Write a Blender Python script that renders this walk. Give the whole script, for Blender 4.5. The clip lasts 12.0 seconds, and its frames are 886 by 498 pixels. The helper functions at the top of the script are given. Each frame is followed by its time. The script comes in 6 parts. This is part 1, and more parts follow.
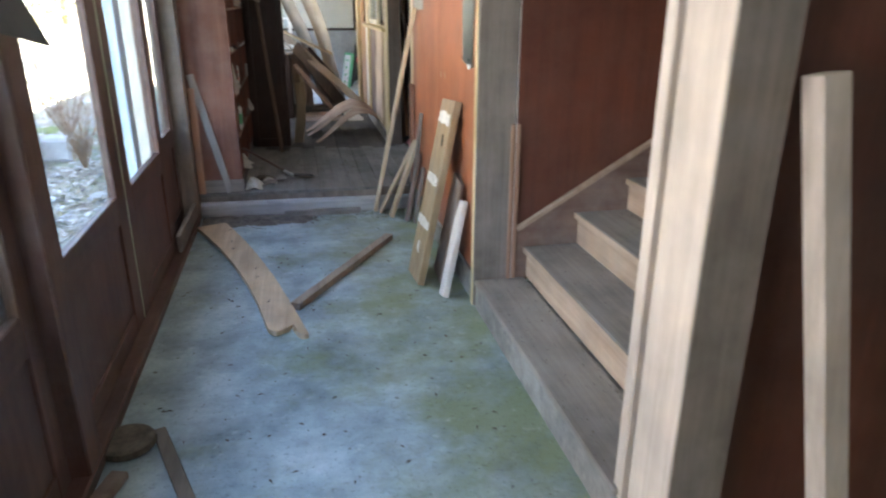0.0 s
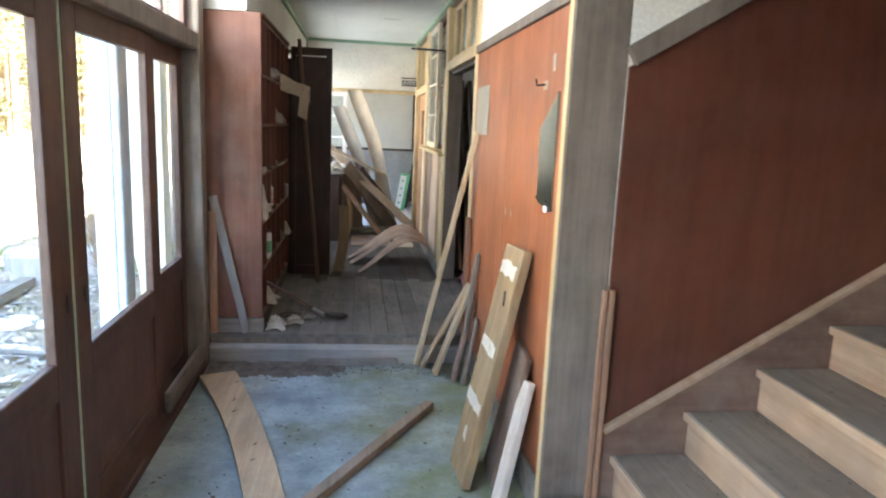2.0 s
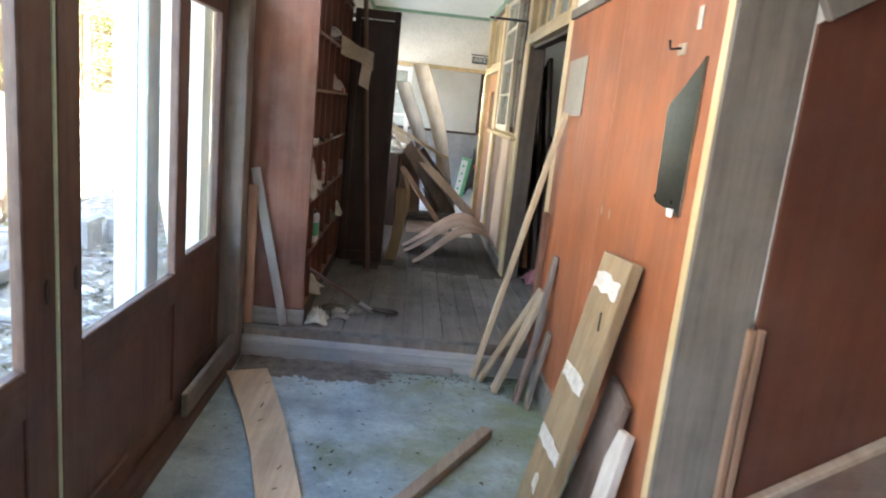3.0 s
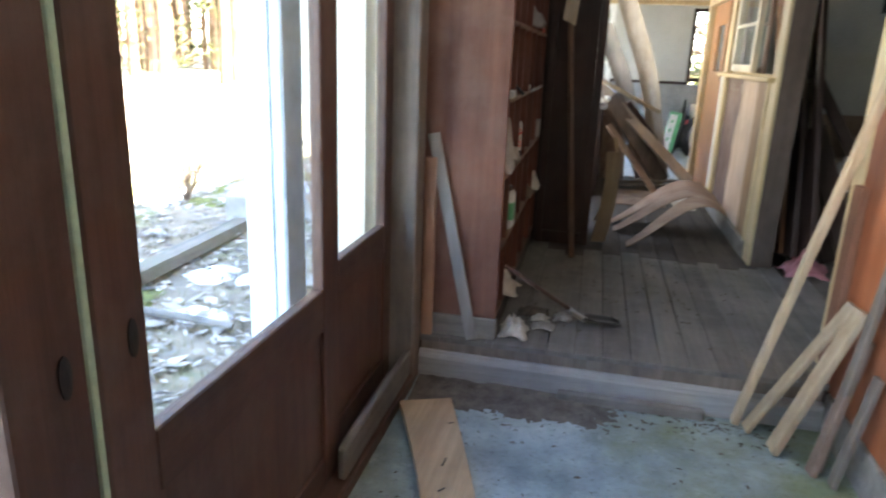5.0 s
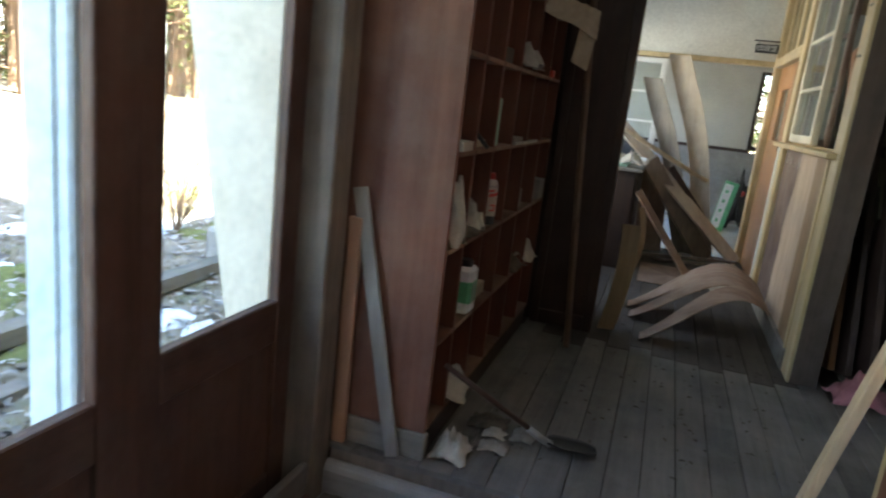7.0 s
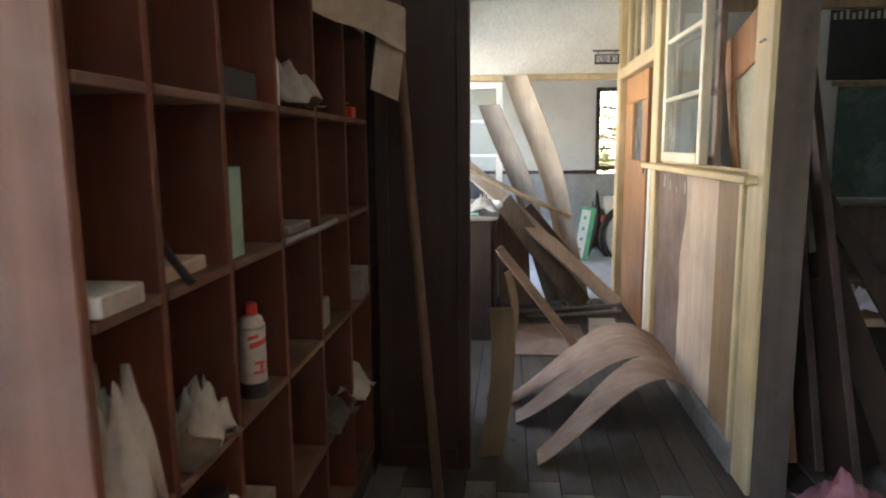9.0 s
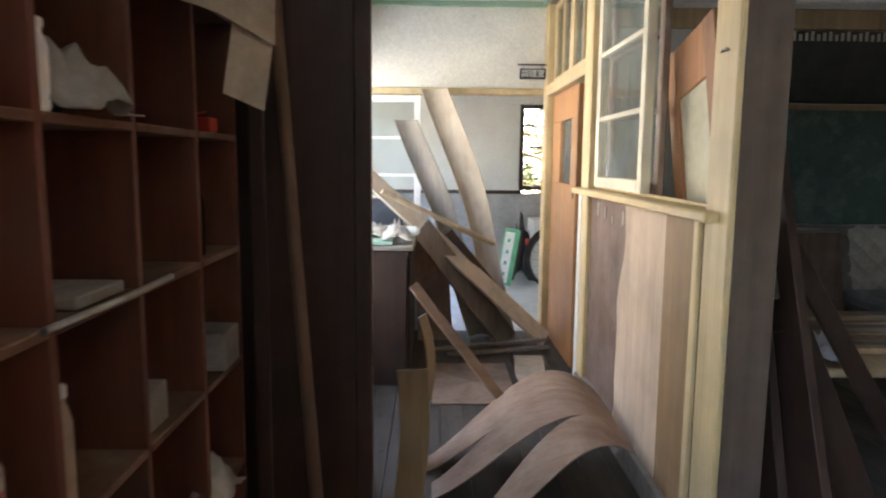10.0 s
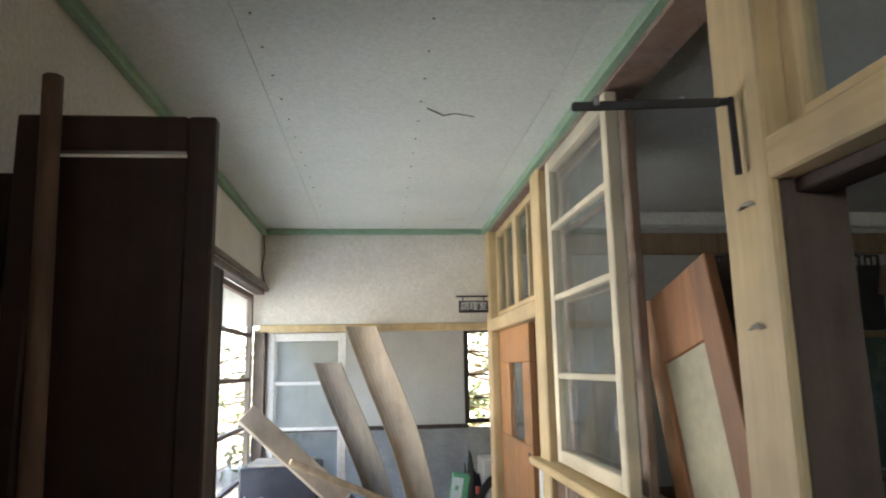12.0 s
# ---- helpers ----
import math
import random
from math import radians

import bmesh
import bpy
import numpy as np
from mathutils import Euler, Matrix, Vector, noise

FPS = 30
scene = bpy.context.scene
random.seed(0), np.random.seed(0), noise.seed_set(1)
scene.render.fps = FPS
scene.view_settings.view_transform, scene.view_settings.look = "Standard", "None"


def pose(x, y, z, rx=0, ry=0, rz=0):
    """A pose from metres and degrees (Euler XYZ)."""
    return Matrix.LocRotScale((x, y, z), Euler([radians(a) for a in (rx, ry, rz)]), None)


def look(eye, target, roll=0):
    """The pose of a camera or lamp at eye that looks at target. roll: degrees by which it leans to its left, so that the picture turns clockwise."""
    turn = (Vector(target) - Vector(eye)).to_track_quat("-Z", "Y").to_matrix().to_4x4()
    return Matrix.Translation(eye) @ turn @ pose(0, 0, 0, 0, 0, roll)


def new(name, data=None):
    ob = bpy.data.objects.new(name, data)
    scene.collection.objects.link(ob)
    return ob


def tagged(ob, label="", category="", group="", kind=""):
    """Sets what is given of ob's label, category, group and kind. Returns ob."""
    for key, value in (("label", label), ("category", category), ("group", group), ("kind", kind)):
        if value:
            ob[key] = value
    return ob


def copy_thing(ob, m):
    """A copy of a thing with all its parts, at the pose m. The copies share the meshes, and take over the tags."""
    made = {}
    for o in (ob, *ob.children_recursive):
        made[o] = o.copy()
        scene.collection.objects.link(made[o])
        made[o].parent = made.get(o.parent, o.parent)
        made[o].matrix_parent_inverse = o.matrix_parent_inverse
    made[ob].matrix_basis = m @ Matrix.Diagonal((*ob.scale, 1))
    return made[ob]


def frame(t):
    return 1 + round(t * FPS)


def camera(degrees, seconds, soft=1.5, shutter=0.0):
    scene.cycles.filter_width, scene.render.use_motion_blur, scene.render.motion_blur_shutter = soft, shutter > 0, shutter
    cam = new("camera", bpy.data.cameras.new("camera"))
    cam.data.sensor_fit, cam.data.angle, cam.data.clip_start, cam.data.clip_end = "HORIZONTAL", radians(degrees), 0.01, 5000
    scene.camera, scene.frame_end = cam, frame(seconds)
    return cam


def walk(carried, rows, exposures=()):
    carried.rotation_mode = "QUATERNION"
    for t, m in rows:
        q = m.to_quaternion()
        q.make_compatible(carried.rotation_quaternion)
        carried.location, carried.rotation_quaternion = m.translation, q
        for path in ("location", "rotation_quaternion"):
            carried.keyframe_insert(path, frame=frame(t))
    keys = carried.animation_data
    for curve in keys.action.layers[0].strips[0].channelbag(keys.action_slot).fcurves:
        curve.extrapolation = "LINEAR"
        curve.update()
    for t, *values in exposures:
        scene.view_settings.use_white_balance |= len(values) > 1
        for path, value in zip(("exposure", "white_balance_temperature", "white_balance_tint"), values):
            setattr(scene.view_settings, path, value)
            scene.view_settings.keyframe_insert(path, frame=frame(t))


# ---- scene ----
cam = camera(66.6, 12.0, soft=2.0, shutter=0.3)
PATH = [
    (0, (-0.204, 0.762, 1.547), (0.193, 2.597, 0.86), 0.3),
    (0.5, (-0.295, 0.991, 1.541), (-0.02, 2.873, 0.922), 3.7),
    (1, (-0.288, 1.181, 1.559), (0.165, 3.073, 1.094), 4.4),
    (1.5, (-0.14, 1.446, 1.546), (0.32, 3.35, 1.143), 2.3),
    (2, (-0.063, 1.671, 1.545), (0.198, 3.621, 1.183), 2.5),
    (2.5, (-0.084, 1.981, 1.517), (0.12, 3.928, 1.103), 5.8),
    (4.5, (-0.149, 3.009, 1.385), (-0.402, 4.955, 0.999), 2.0),
    (5, (-0.303, 3.256, 1.371), (-0.704, 5.134, 0.812), 2.2),
    (5.5, (-0.291, 3.386, 1.357), (-1.105, 5.111, 0.757), 0.2),
    (6, (-0.138, 3.561, 1.367), (-1.078, 5.243, 0.832), 3.1),
    (6.5, (-0.029, 3.751, 1.349), (-0.859, 5.505, 0.866), 5.6),
    (7, (-0.049, 4.011, 1.369), (-0.626, 5.873, 0.922), 6.6),
    (7.5, (-0.013, 4.343, 1.361), (-0.429, 6.252, 0.933), 4.6),
    (7.7, (-0.005, 4.469, 1.388), (-0.435, 6.379, 0.976), 4.0),
    (9.3, (-0.152, 5.377, 1.424), (-0.297, 7.352, 1.144), -0.2),
    (9.5, (-0.135, 5.484, 1.437), (-0.257, 7.463, 1.17), 0.5),
    (10, (-0.104, 5.714, 1.438), (-0.072, 7.696, 1.178), 0.5),
    (10.5, (-0.14, 6.026, 1.575), (0.15, 8.005, 1.594), 0.1),
    (11, (-0.134, 6.14, 1.667), (0.301, 8.083, 1.854), -1.5),
    (11.5, (-0.039, 6.284, 1.682), (0.315, 8.227, 1.999), -1.6),
    (12, (0.017, 6.428, 1.68), (0.204, 8.389, 2.026), -1.1),
]
EXPO = [(0, 4.9, 6200, 16), (1.0, 5.05, 6350, 15), (2.5, 5.1, 6450, 16), (4.5, 5.1, 6350, 18), (5.5, 4.7, 6500, 14), (6.0, 4.35, 6400, 13), (6.5, 4.15, 6400, 12), (7.0, 4.15, 6400, 11), (7.5, 4.15, 6600, 14), (9.5, 5.1, 6500, 18), (10.5, 4.85, 6500, 19), (11.5, 4.5, 6500, 18), (12.0, 4.35, 6500, 18)]
walk(cam, [(t, look(eye, target, roll)) for t, eye, target, roll in PATH], EXPO)

# ---- light ----
world = bpy.data.worlds.new("sky")
scene.world = world
world.use_nodes = True
wn = world.node_tree.nodes
sky = wn.new("ShaderNodeTexSky")
sky.sky_type = 'NISHITA'
sky.sun_disc = False
SUN_EL, SUN_AZ = radians(48), radians(100)   # azimuth clockwise from +y
sky.sun_elevation, sky.sun_rotation = SUN_EL, SUN_AZ
world.node_tree.links.new(sky.outputs[0], wn["Background"].inputs[0])
wn["Background"].inputs[1].default_value = 0.15
sun = new("sun", bpy.data.lights.new("sun", 'SUN'))
sun.data.energy, sun.data.angle, sun.data.color = 5.0, radians(0.6), (1.0, 0.93, 0.82)
sdir = Vector((math.sin(SUN_AZ) * math.cos(SUN_EL), math.cos(SUN_AZ) * math.cos(SUN_EL), math.sin(SUN_EL)))
sun.matrix_world = look(sdir * 30, (0, 0, 0))



def sky_fill(name, x, y0, y1, z0, z1, watts):
    """An added area lamp that boosts the skylight through one opening of the long outer wall."""
    d = bpy.data.lights.new(name, 'AREA')
    d.shape, d.size, d.size_y, d.energy, d.color = 'RECTANGLE', y1 - y0, z1 - z0, watts, (0.93, 0.97, 1.0)
    ob = new(name, d)
    ob.matrix_world = look((x, (y0 + y1) / 2, (z0 + z1) / 2), (x + 1, (y0 + y1) / 2, (z0 + z1) / 2))


sky_fill("sky_fill_doorway", -1.14, 0.95, 1.78, 0.08, 1.88, 0.95)
sky_fill("sky_fill_transom", -1.12, 2.98, 5.75, 2.03, 2.36, 2.3)
sky_fill("sky_fill_window", -0.95, 8.40, 10.60, 0.76, 2.10, 1.6)

# ---- materials ----
def nodes_of(name):
    m = bpy.data.materials.new(name)
    m.use_nodes = True
    return m, m.node_tree.nodes, m.node_tree.links, m.node_tree.nodes["Principled BSDF"]


def ramp(n, stops):
    r = n.new("ShaderNodeValToRGB")
    e = r.color_ramp.elements
    while len(e) < len(stops):
        e.new(0.5)
    for el, (p, c) in zip(e, stops):
        el.position, el.color = p, (*c, 1)
    return r


def mix(n, l, fac, a, b, mode='MIX'):
    x = n.new("ShaderNodeMix")
    x.data_type, x.blend_type = 'RGBA', mode
    for sock, v in ((x.inputs[0], fac), (x.inputs[6], a), (x.inputs[7], b)):
        if isinstance(v, (int, float)):
            sock.default_value = v
        elif isinstance(v, tuple):
            sock.default_value = (*v, 1)
        else:
            l.new(v, sock)
    return x.outputs[2]


def noise_tex(n, l, coord, scale, detail=5, stretch=(1, 1, 1), rough=0.6):
    mp = n.new("ShaderNodeMapping")
    mp.inputs["Scale"].default_value = stretch
    l.new(coord, mp.inputs[0])
    t = n.new("ShaderNodeTexNoise")
    t.inputs["Scale"].default_value, t.inputs["Detail"].default_value, t.inputs["Roughness"].default_value = scale, detail, rough
    l.new(mp.outputs[0], t.inputs[0])
    return t.outputs[0]


def bump(n, l, bsdf, height, strength=0.3, dist=0.01):
    b = n.new("ShaderNodeBump")
    b.inputs["Strength"].default_value, b.inputs["Distance"].default_value = strength, dist
    l.new(height, b.inputs["Height"])
    l.new(b.outputs[0], bsdf.inputs["Normal"])


def wood(name, dark, light, axis=2, rough=0.7, dust=None, dust_amt=0.3, grain=14, vary=0.25, relief=0.25):
    m, n, l, b = nodes_of(name)
    co = n.new("ShaderNodeTexCoord").outputs["Object"]
    st = [6.0, 6.0, 6.0]
    st[axis] = 0.35
    g = noise_tex(n, l, co, grain / 4, 8, st, 0.7)
    r = ramp(n, [(0.3, dark), (0.68, light)])
    l.new(g, r.inputs[0])
    col = r.outputs[0]
    big = noise_tex(n, l, co, 2.2, 4)
    rb = ramp(n, [(0.35, (0.55, 0.55, 0.55)), (0.7, (1.15, 1.12, 1.08))])
    l.new(big, rb.inputs[0])
    col = mix(n, l, 0.7, col, rb.outputs[0], 'MULTIPLY')
    info = n.new("ShaderNodeObjectInfo").outputs["Random"]
    rr = ramp(n, [(0, (1 - vary,) * 3), (1, (1 + vary,) * 3)])
    l.new(info, rr.inputs[0])
    col = mix(n, l, 1.0, col, rr.outputs[0], 'MULTIPLY')
    if dust:
        d = noise_tex(n, l, co, 5, 8, rough=0.7)
        rd = ramp(n, [(0.42, (0, 0, 0)), (0.72, (dust_amt,) * 3)])
        l.new(d, rd.inputs[0])
        col = mix(n, l, rd.outputs[0], col, dust)
    l.new(col, b.inputs["Base Color"])
    b.inputs["Roughness"].default_value = rough
    bump(n, l, b, g, relief, 0.004)
    return m


def mottled(name, a, c, scale=3, rough=0.8, fine=60, relief=0.2, metal=0.0, third=None, third_scale=1.2, third_at=(0.5, 0.65)):
    m, n, l, b = nodes_of(name)
    co = n.new("ShaderNodeTexCoord").outputs["Object"]
    f = noise_tex(n, l, co, scale, 8, rough=0.65)
    r = ramp(n, [(0.32, a), (0.7, c)])
    l.new(f, r.inputs[0])
    col = r.outputs[0]
    if third:
        t = noise_tex(n, l, co, third_scale, 7, rough=0.7)
        rt = ramp(n, [(third_at[0], (0, 0, 0)), (third_at[1], (0.85,) * 3)])
        l.new(t, rt.inputs[0])
        col = mix(n, l, rt.outputs[0], col, third)
    fi = noise_tex(n, l, co, fine, 3)
    rf = ramp(n, [(0.3, (0.8, 0.8, 0.8)), (0.7, (1.1, 1.1, 1.1))])
    l.new(fi, rf.inputs[0])
    col = mix(n, l, 0.7, col, rf.outputs[0], 'MULTIPLY')
    l.new(col, b.inputs["Base Color"])
    b.inputs["Roughness"].default_value, b.inputs["Metallic"].default_value = rough, metal
    bump(n, l, b, fi, relief, 0.003)
    return m


def concrete_mat():
    m, n, l, b = nodes_of("mossy_concrete")
    co = n.new("ShaderNodeTexCoord").outputs["Object"]
    f = noise_tex(n, l, co, 2.4, 9, rough=0.68)
    r = ramp(n, [(0.30, (0.115, 0.145, 0.15)), (0.5, (0.25, 0.31, 0.325)), (0.70, (0.42, 0.49, 0.50))])
    l.new(f, r.inputs[0])
    moss = noise_tex(n, l, co, 1.9, 8, rough=0.7)
    sep = n.new("ShaderNodeSeparateXYZ")
    l.new(co, sep.inputs[0])
    grad = n.new("ShaderNodeMapRange")
    for i, v in zip((1, 2, 3, 4), (-0.6, 0.7, -0.06, 0.17)):
        grad.inputs[i].default_value = v
    l.new(sep.outputs[0], grad.inputs[0])
    add = n.new("ShaderNodeMath")
    l.new(moss, add.inputs[0])
    l.new(grad.outputs[0], add.inputs[1])
    rm = ramp(n, [(0.5, (0, 0, 0)), (0.7, (0.75,) * 3)])
    l.new(add.outputs[0], rm.inputs[0])
    col = mix(n, l, rm.outputs[0], r.outputs[0], (0.17, 0.195, 0.075))
    pale = noise_tex(n, l, co, 11, 8, rough=0.75)
    rp = ramp(n, [(0.58, (0, 0, 0)), (0.72, (0.5,) * 3)])
    l.new(pale, rp.inputs[0])
    col = mix(n, l, rp.outputs[0], col, (0.55, 0.58, 0.58))
    speck = noise_tex(n, l, co, 45, 6, rough=0.8)
    rs = ramp(n, [(0.33, (0.35, 0.33, 0.3)), (0.45, (1, 1, 1))])
    l.new(speck, rs.inputs[0])
    col = mix(n, l, 0.8, col, rs.outputs[0], 'MULTIPLY')
    l.new(col, b.inputs["Base Color"])
    b.inputs["Roughness"].default_value = 0.62
    bump(n, l, b, speck, 0.3, 0.004)
    return m


def glass_mat(name="pane_glass", tint=(0.93, 0.96, 0.95), grime=0.12):
    m, n, l, b = nodes_of(name)
    n.remove(b)
    out = n["Material Output"]
    tr, gl, df = n.new("ShaderNodeBsdfTransparent"), n.new("ShaderNodeBsdfGlossy"), n.new("ShaderNodeBsdfDiffuse")
    tr.inputs[0].default_value = (*tint, 1)
    gl.inputs["Roughness"].default_value = 0.03
    df.inputs[0].default_value = (0.5, 0.5, 0.47, 1)
    lw = n.new("ShaderNodeLayerWeight")
    pw, fr = n.new("ShaderNodeMath"), n.new("ShaderNodeMapRange")
    pw.operation = 'POWER'
    pw.inputs[1].default_value = 5.0
    lw.inputs[0].default_value = 0.5
    l.new(lw.outputs["Facing"], pw.inputs[0])
    fr.inputs[3].default_value, fr.inputs[4].default_value = 0.03, 0.6
    l.new(pw.outputs[0], fr.inputs[0])
    mx = n.new("ShaderNodeMixShader")
    l.new(fr.outputs[0], mx.inputs[0])
    l.new(tr.outputs[0], mx.inputs[1])
    l.new(gl.outputs[0], mx.inputs[2])
    co = n.new("ShaderNodeTexCoord").outputs["Object"]
    d = noise_tex(n, l, co, 6, 8, rough=0.75)
    r = ramp(n, [(0.4, (0.01,) * 3), (0.8, (grime,) * 3)])
    l.new(d, r.inputs[0])
    m2 = n.new("ShaderNodeMixShader")
    l.new(r.outputs[0], m2.inputs[0])
    l.new(mx.outputs[0], m2.inputs[1])
    l.new(df.outputs[0], m2.inputs[2])
    l.new(m2.outputs[0], out.inputs[0])
    return m


CONCRETE = concrete_mat()
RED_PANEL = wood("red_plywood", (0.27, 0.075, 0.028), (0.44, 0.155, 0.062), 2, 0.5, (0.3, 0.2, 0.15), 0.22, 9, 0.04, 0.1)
# deeper red ply, darkened further to stand for the dim stairwell
RED_DARK = wood("dimmed_maroon_plywood", (0.085, 0.023, 0.012), (0.15, 0.044, 0.022), 2, 0.5, (0.2, 0.12, 0.09), 0.22, 9, 0.04, 0.1)
RED_SHELF = wood("red_brown_ply", (0.15, 0.055, 0.035), (0.27, 0.12, 0.075), 2, 0.6, (0.27, 0.2, 0.16), 0.3, 9, 0.06, 0.1)
DOOR_BROWN = wood("brown_door_wood", (0.06, 0.026, 0.018), (0.135, 0.062, 0.042), 2, 0.5, (0.22, 0.17, 0.14), 0.3, 14, 0.1)
DOOR_BROWN_H = wood("brown_rail_wood", (0.06, 0.026, 0.018), (0.135, 0.062, 0.042), 1, 0.5, (0.22, 0.17, 0.14), 0.3, 14, 0.1)
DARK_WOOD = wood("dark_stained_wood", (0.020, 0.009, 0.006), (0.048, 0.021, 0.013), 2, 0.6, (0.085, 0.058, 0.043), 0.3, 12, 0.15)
SCREEN_WOOD = wood("dark_red_brown_screen", (0.03, 0.012, 0.008), (0.07, 0.028, 0.017), 2, 0.5, (0.10, 0.066, 0.05), 0.3, 12, 0.08)
REVEAL = wood("shaded_brown_reveal", (0.07, 0.047, 0.034), (0.13, 0.09, 0.066), 2, 0.7, (0.2, 0.16, 0.13), 0.3, 12, 0.05)
GREY_POST = wood("grey_weathered_post", (0.13, 0.105, 0.085), (0.25, 0.205, 0.165), 2, 0.75, (0.32, 0.28, 0.24), 0.35, 16, 0.08, 0.4)
GREY_FLOOR = wood("dusty_floorboard", (0.11, 0.10, 0.09), (0.21, 0.19, 0.17), 1, 0.8, (0.26, 0.238, 0.21), 0.5, 14, 0.14, 0.35)
# darker copy of the floorboard, with the deep corridor's dimness in its colour
SHADED_FLOOR = wood("shaded_floorboard", (0.035, 0.027, 0.02), (0.085, 0.067, 0.052), 1, 0.75, (0.12, 0.10, 0.08), 0.4, 14, 0.2, 0.35)
GREY_X = wood("dusty_sill_board", (0.15, 0.135, 0.12), (0.30, 0.275, 0.24), 0, 0.8, (0.36, 0.34, 0.31), 0.5, 14, 0.08, 0.35)
TREAD = wood("dusty_stair_tread", (0.19, 0.16, 0.135), (0.32, 0.28, 0.24), 1, 0.8, (0.27, 0.25, 0.225), 0.6, 14, 0.08, 0.3)
RISER = wood("pale_stair_wood", (0.36, 0.24, 0.16), (0.56, 0.41, 0.29), 1, 0.65, (0.4, 0.34, 0.28), 0.35, 14, 0.06)
CREAM = wood("varnished_pale_wood", (0.54, 0.39, 0.185), (0.76, 0.60, 0.345), 2, 0.5, (0.5, 0.43, 0.33), 0.25, 12, 0.06, 0.12)
CREAM_H = wood("varnished_pale_rail", (0.54, 0.39, 0.185), (0.76, 0.60, 0.345), 1, 0.5, (0.5, 0.43, 0.33), 0.25, 12, 0.06, 0.12)
PINK_POST = wood("bare_pinkish_post", (0.46, 0.37, 0.30), (0.68, 0.58, 0.49), 2, 0.7, (0.40, 0.34, 0.29), 0.35, 12, 0.05, 0.2)
SPLIT_PLY = wood("pinkish_torn_ply", (0.48, 0.35, 0.26), (0.68, 0.53, 0.41), 2, 0.8, (0.52, 0.44, 0.36), 0.4, 9, 0.05, 0.2)
SMOKED_PANEL = wood("smoked_brown_panel", (0.12, 0.07, 0.052), (0.21, 0.13, 0.10), 2, 0.6, (0.36, 0.31, 0.27), 0.35, 9, 0.05, 0.12)
PALE = wood("bare_pale_plank", (0.36, 0.25, 0.15), (0.58, 0.43, 0.28), 1, 0.75, (0.3, 0.26, 0.2), 0.4, 14, 0.2, 0.35)
PALE_Z = wood("bare_pale_stick", (0.36, 0.26, 0.165), (0.58, 0.45, 0.30), 2, 0.75, (0.3, 0.26, 0.2), 0.4, 14, 0.2, 0.35)
OAK = wood("yellowed_board", (0.24, 0.16, 0.085), (0.41, 0.285, 0.155), 2, 0.65, (0.3, 0.26, 0.2), 0.35, 13, 0.1)
ORANGE = wood("orange_varnished_wood", (0.36, 0.15, 0.05), (0.55, 0.27, 0.10), 2, 0.45, (0.4, 0.28, 0.18), 0.25, 12, 0.1, 0.1)
PLY = wood("peeled_plywood", (0.24, 0.145, 0.10), (0.39, 0.255, 0.18), 0, 0.8, (0.40, 0.34, 0.28), 0.5, 10, 0.1, 0.3)
PLY_Z = wood("warped_plywood_sheet", (0.36, 0.29, 0.22), (0.55, 0.46, 0.36), 2, 0.8, (0.46, 0.42, 0.37), 0.5, 9, 0.15, 0.2)
PANEL_GREY = wood("faded_brown_panel", (0.17, 0.105, 0.075), (0.29, 0.195, 0.145), 2, 0.65, (0.42, 0.37, 0.33), 0.4, 9, 0.08, 0.12)
PLASTER = mottled("white_plaster", (0.66, 0.64, 0.58), (0.80, 0.79, 0.73), 2.0, 0.9, 70, 0.12, third=(0.55, 0.52, 0.45), third_scale=1.4, third_at=(0.58, 0.8))
CEIL = mottled("pale_green_ceiling_board", (0.62, 0.67, 0.63), (0.72, 0.76, 0.72), 1.2, 0.85, 90, 0.08, third=(0.43, 0.46, 0.41), third_scale=2.2, third_at=(0.62, 0.85))
GREEN_TRIM = mottled("green_painted_batten", (0.22, 0.36, 0.25), (0.30, 0.44, 0.32), 8, 0.6, 60, 0.1)
GREYWALL = mottled("grey_mortar_dado", (0.22, 0.22, 0.215), (0.36, 0.36, 0.35), 3, 0.9, 60, 0.25)
PALEWALL = mottled("pale_grey_wallboard", (0.50, 0.50, 0.47), (0.60, 0.60, 0.565), 2, 0.85, 60, 0.06)
WHITE_PAINT = mottled("white_paint", (0.70, 0.70, 0.67), (0.82, 0.82, 0.79), 5, 0.6, 50, 0.1)
BLUEWHITE = mottled("weathered_white_column", (0.62, 0.76, 0.82), (0.76, 0.86, 0.90), 6, 0.7, 50, 0.2)
CREAMWALL = mottled("cream_render", (0.66, 0.60, 0.47), (0.76, 0.71, 0.58), 3, 0.9, 50, 0.2)
CHALK = mottled("green_chalkboard", (0.045, 0.085, 0.075), (0.085, 0.14, 0.125), 4, 0.65, 50, 0.05, third=(0.16, 0.22, 0.2), third_scale=3)
BLACK = mottled("black_metal", (0.012, 0.011, 0.012), (0.03, 0.027, 0.027), 15, 0.45, 60, 0.1, 0.3)
BLACK_BOARD = mottled("black_board", (0.015, 0.016, 0.016), (0.04, 0.04, 0.04), 5, 0.6, 60, 0.05)
PAPER = mottled("dusty_paper", (0.34, 0.31, 0.265), (0.54, 0.50, 0.43), 6, 0.9, 40, 0.2)
TAN_PAPER = mottled("tan_paper", (0.36, 0.29, 0.215), (0.50, 0.41, 0.31), 6, 0.9, 40, 0.1)
WHITE = mottled("white_plastic", (0.70, 0.70, 0.70), (0.82, 0.82, 0.82), 9, 0.4, 40, 0.05)
GREEN_PLASTIC = mottled("green_label", (0.10, 0.38, 0.18), (0.16, 0.5, 0.26), 9, 0.5, 40, 0.05)
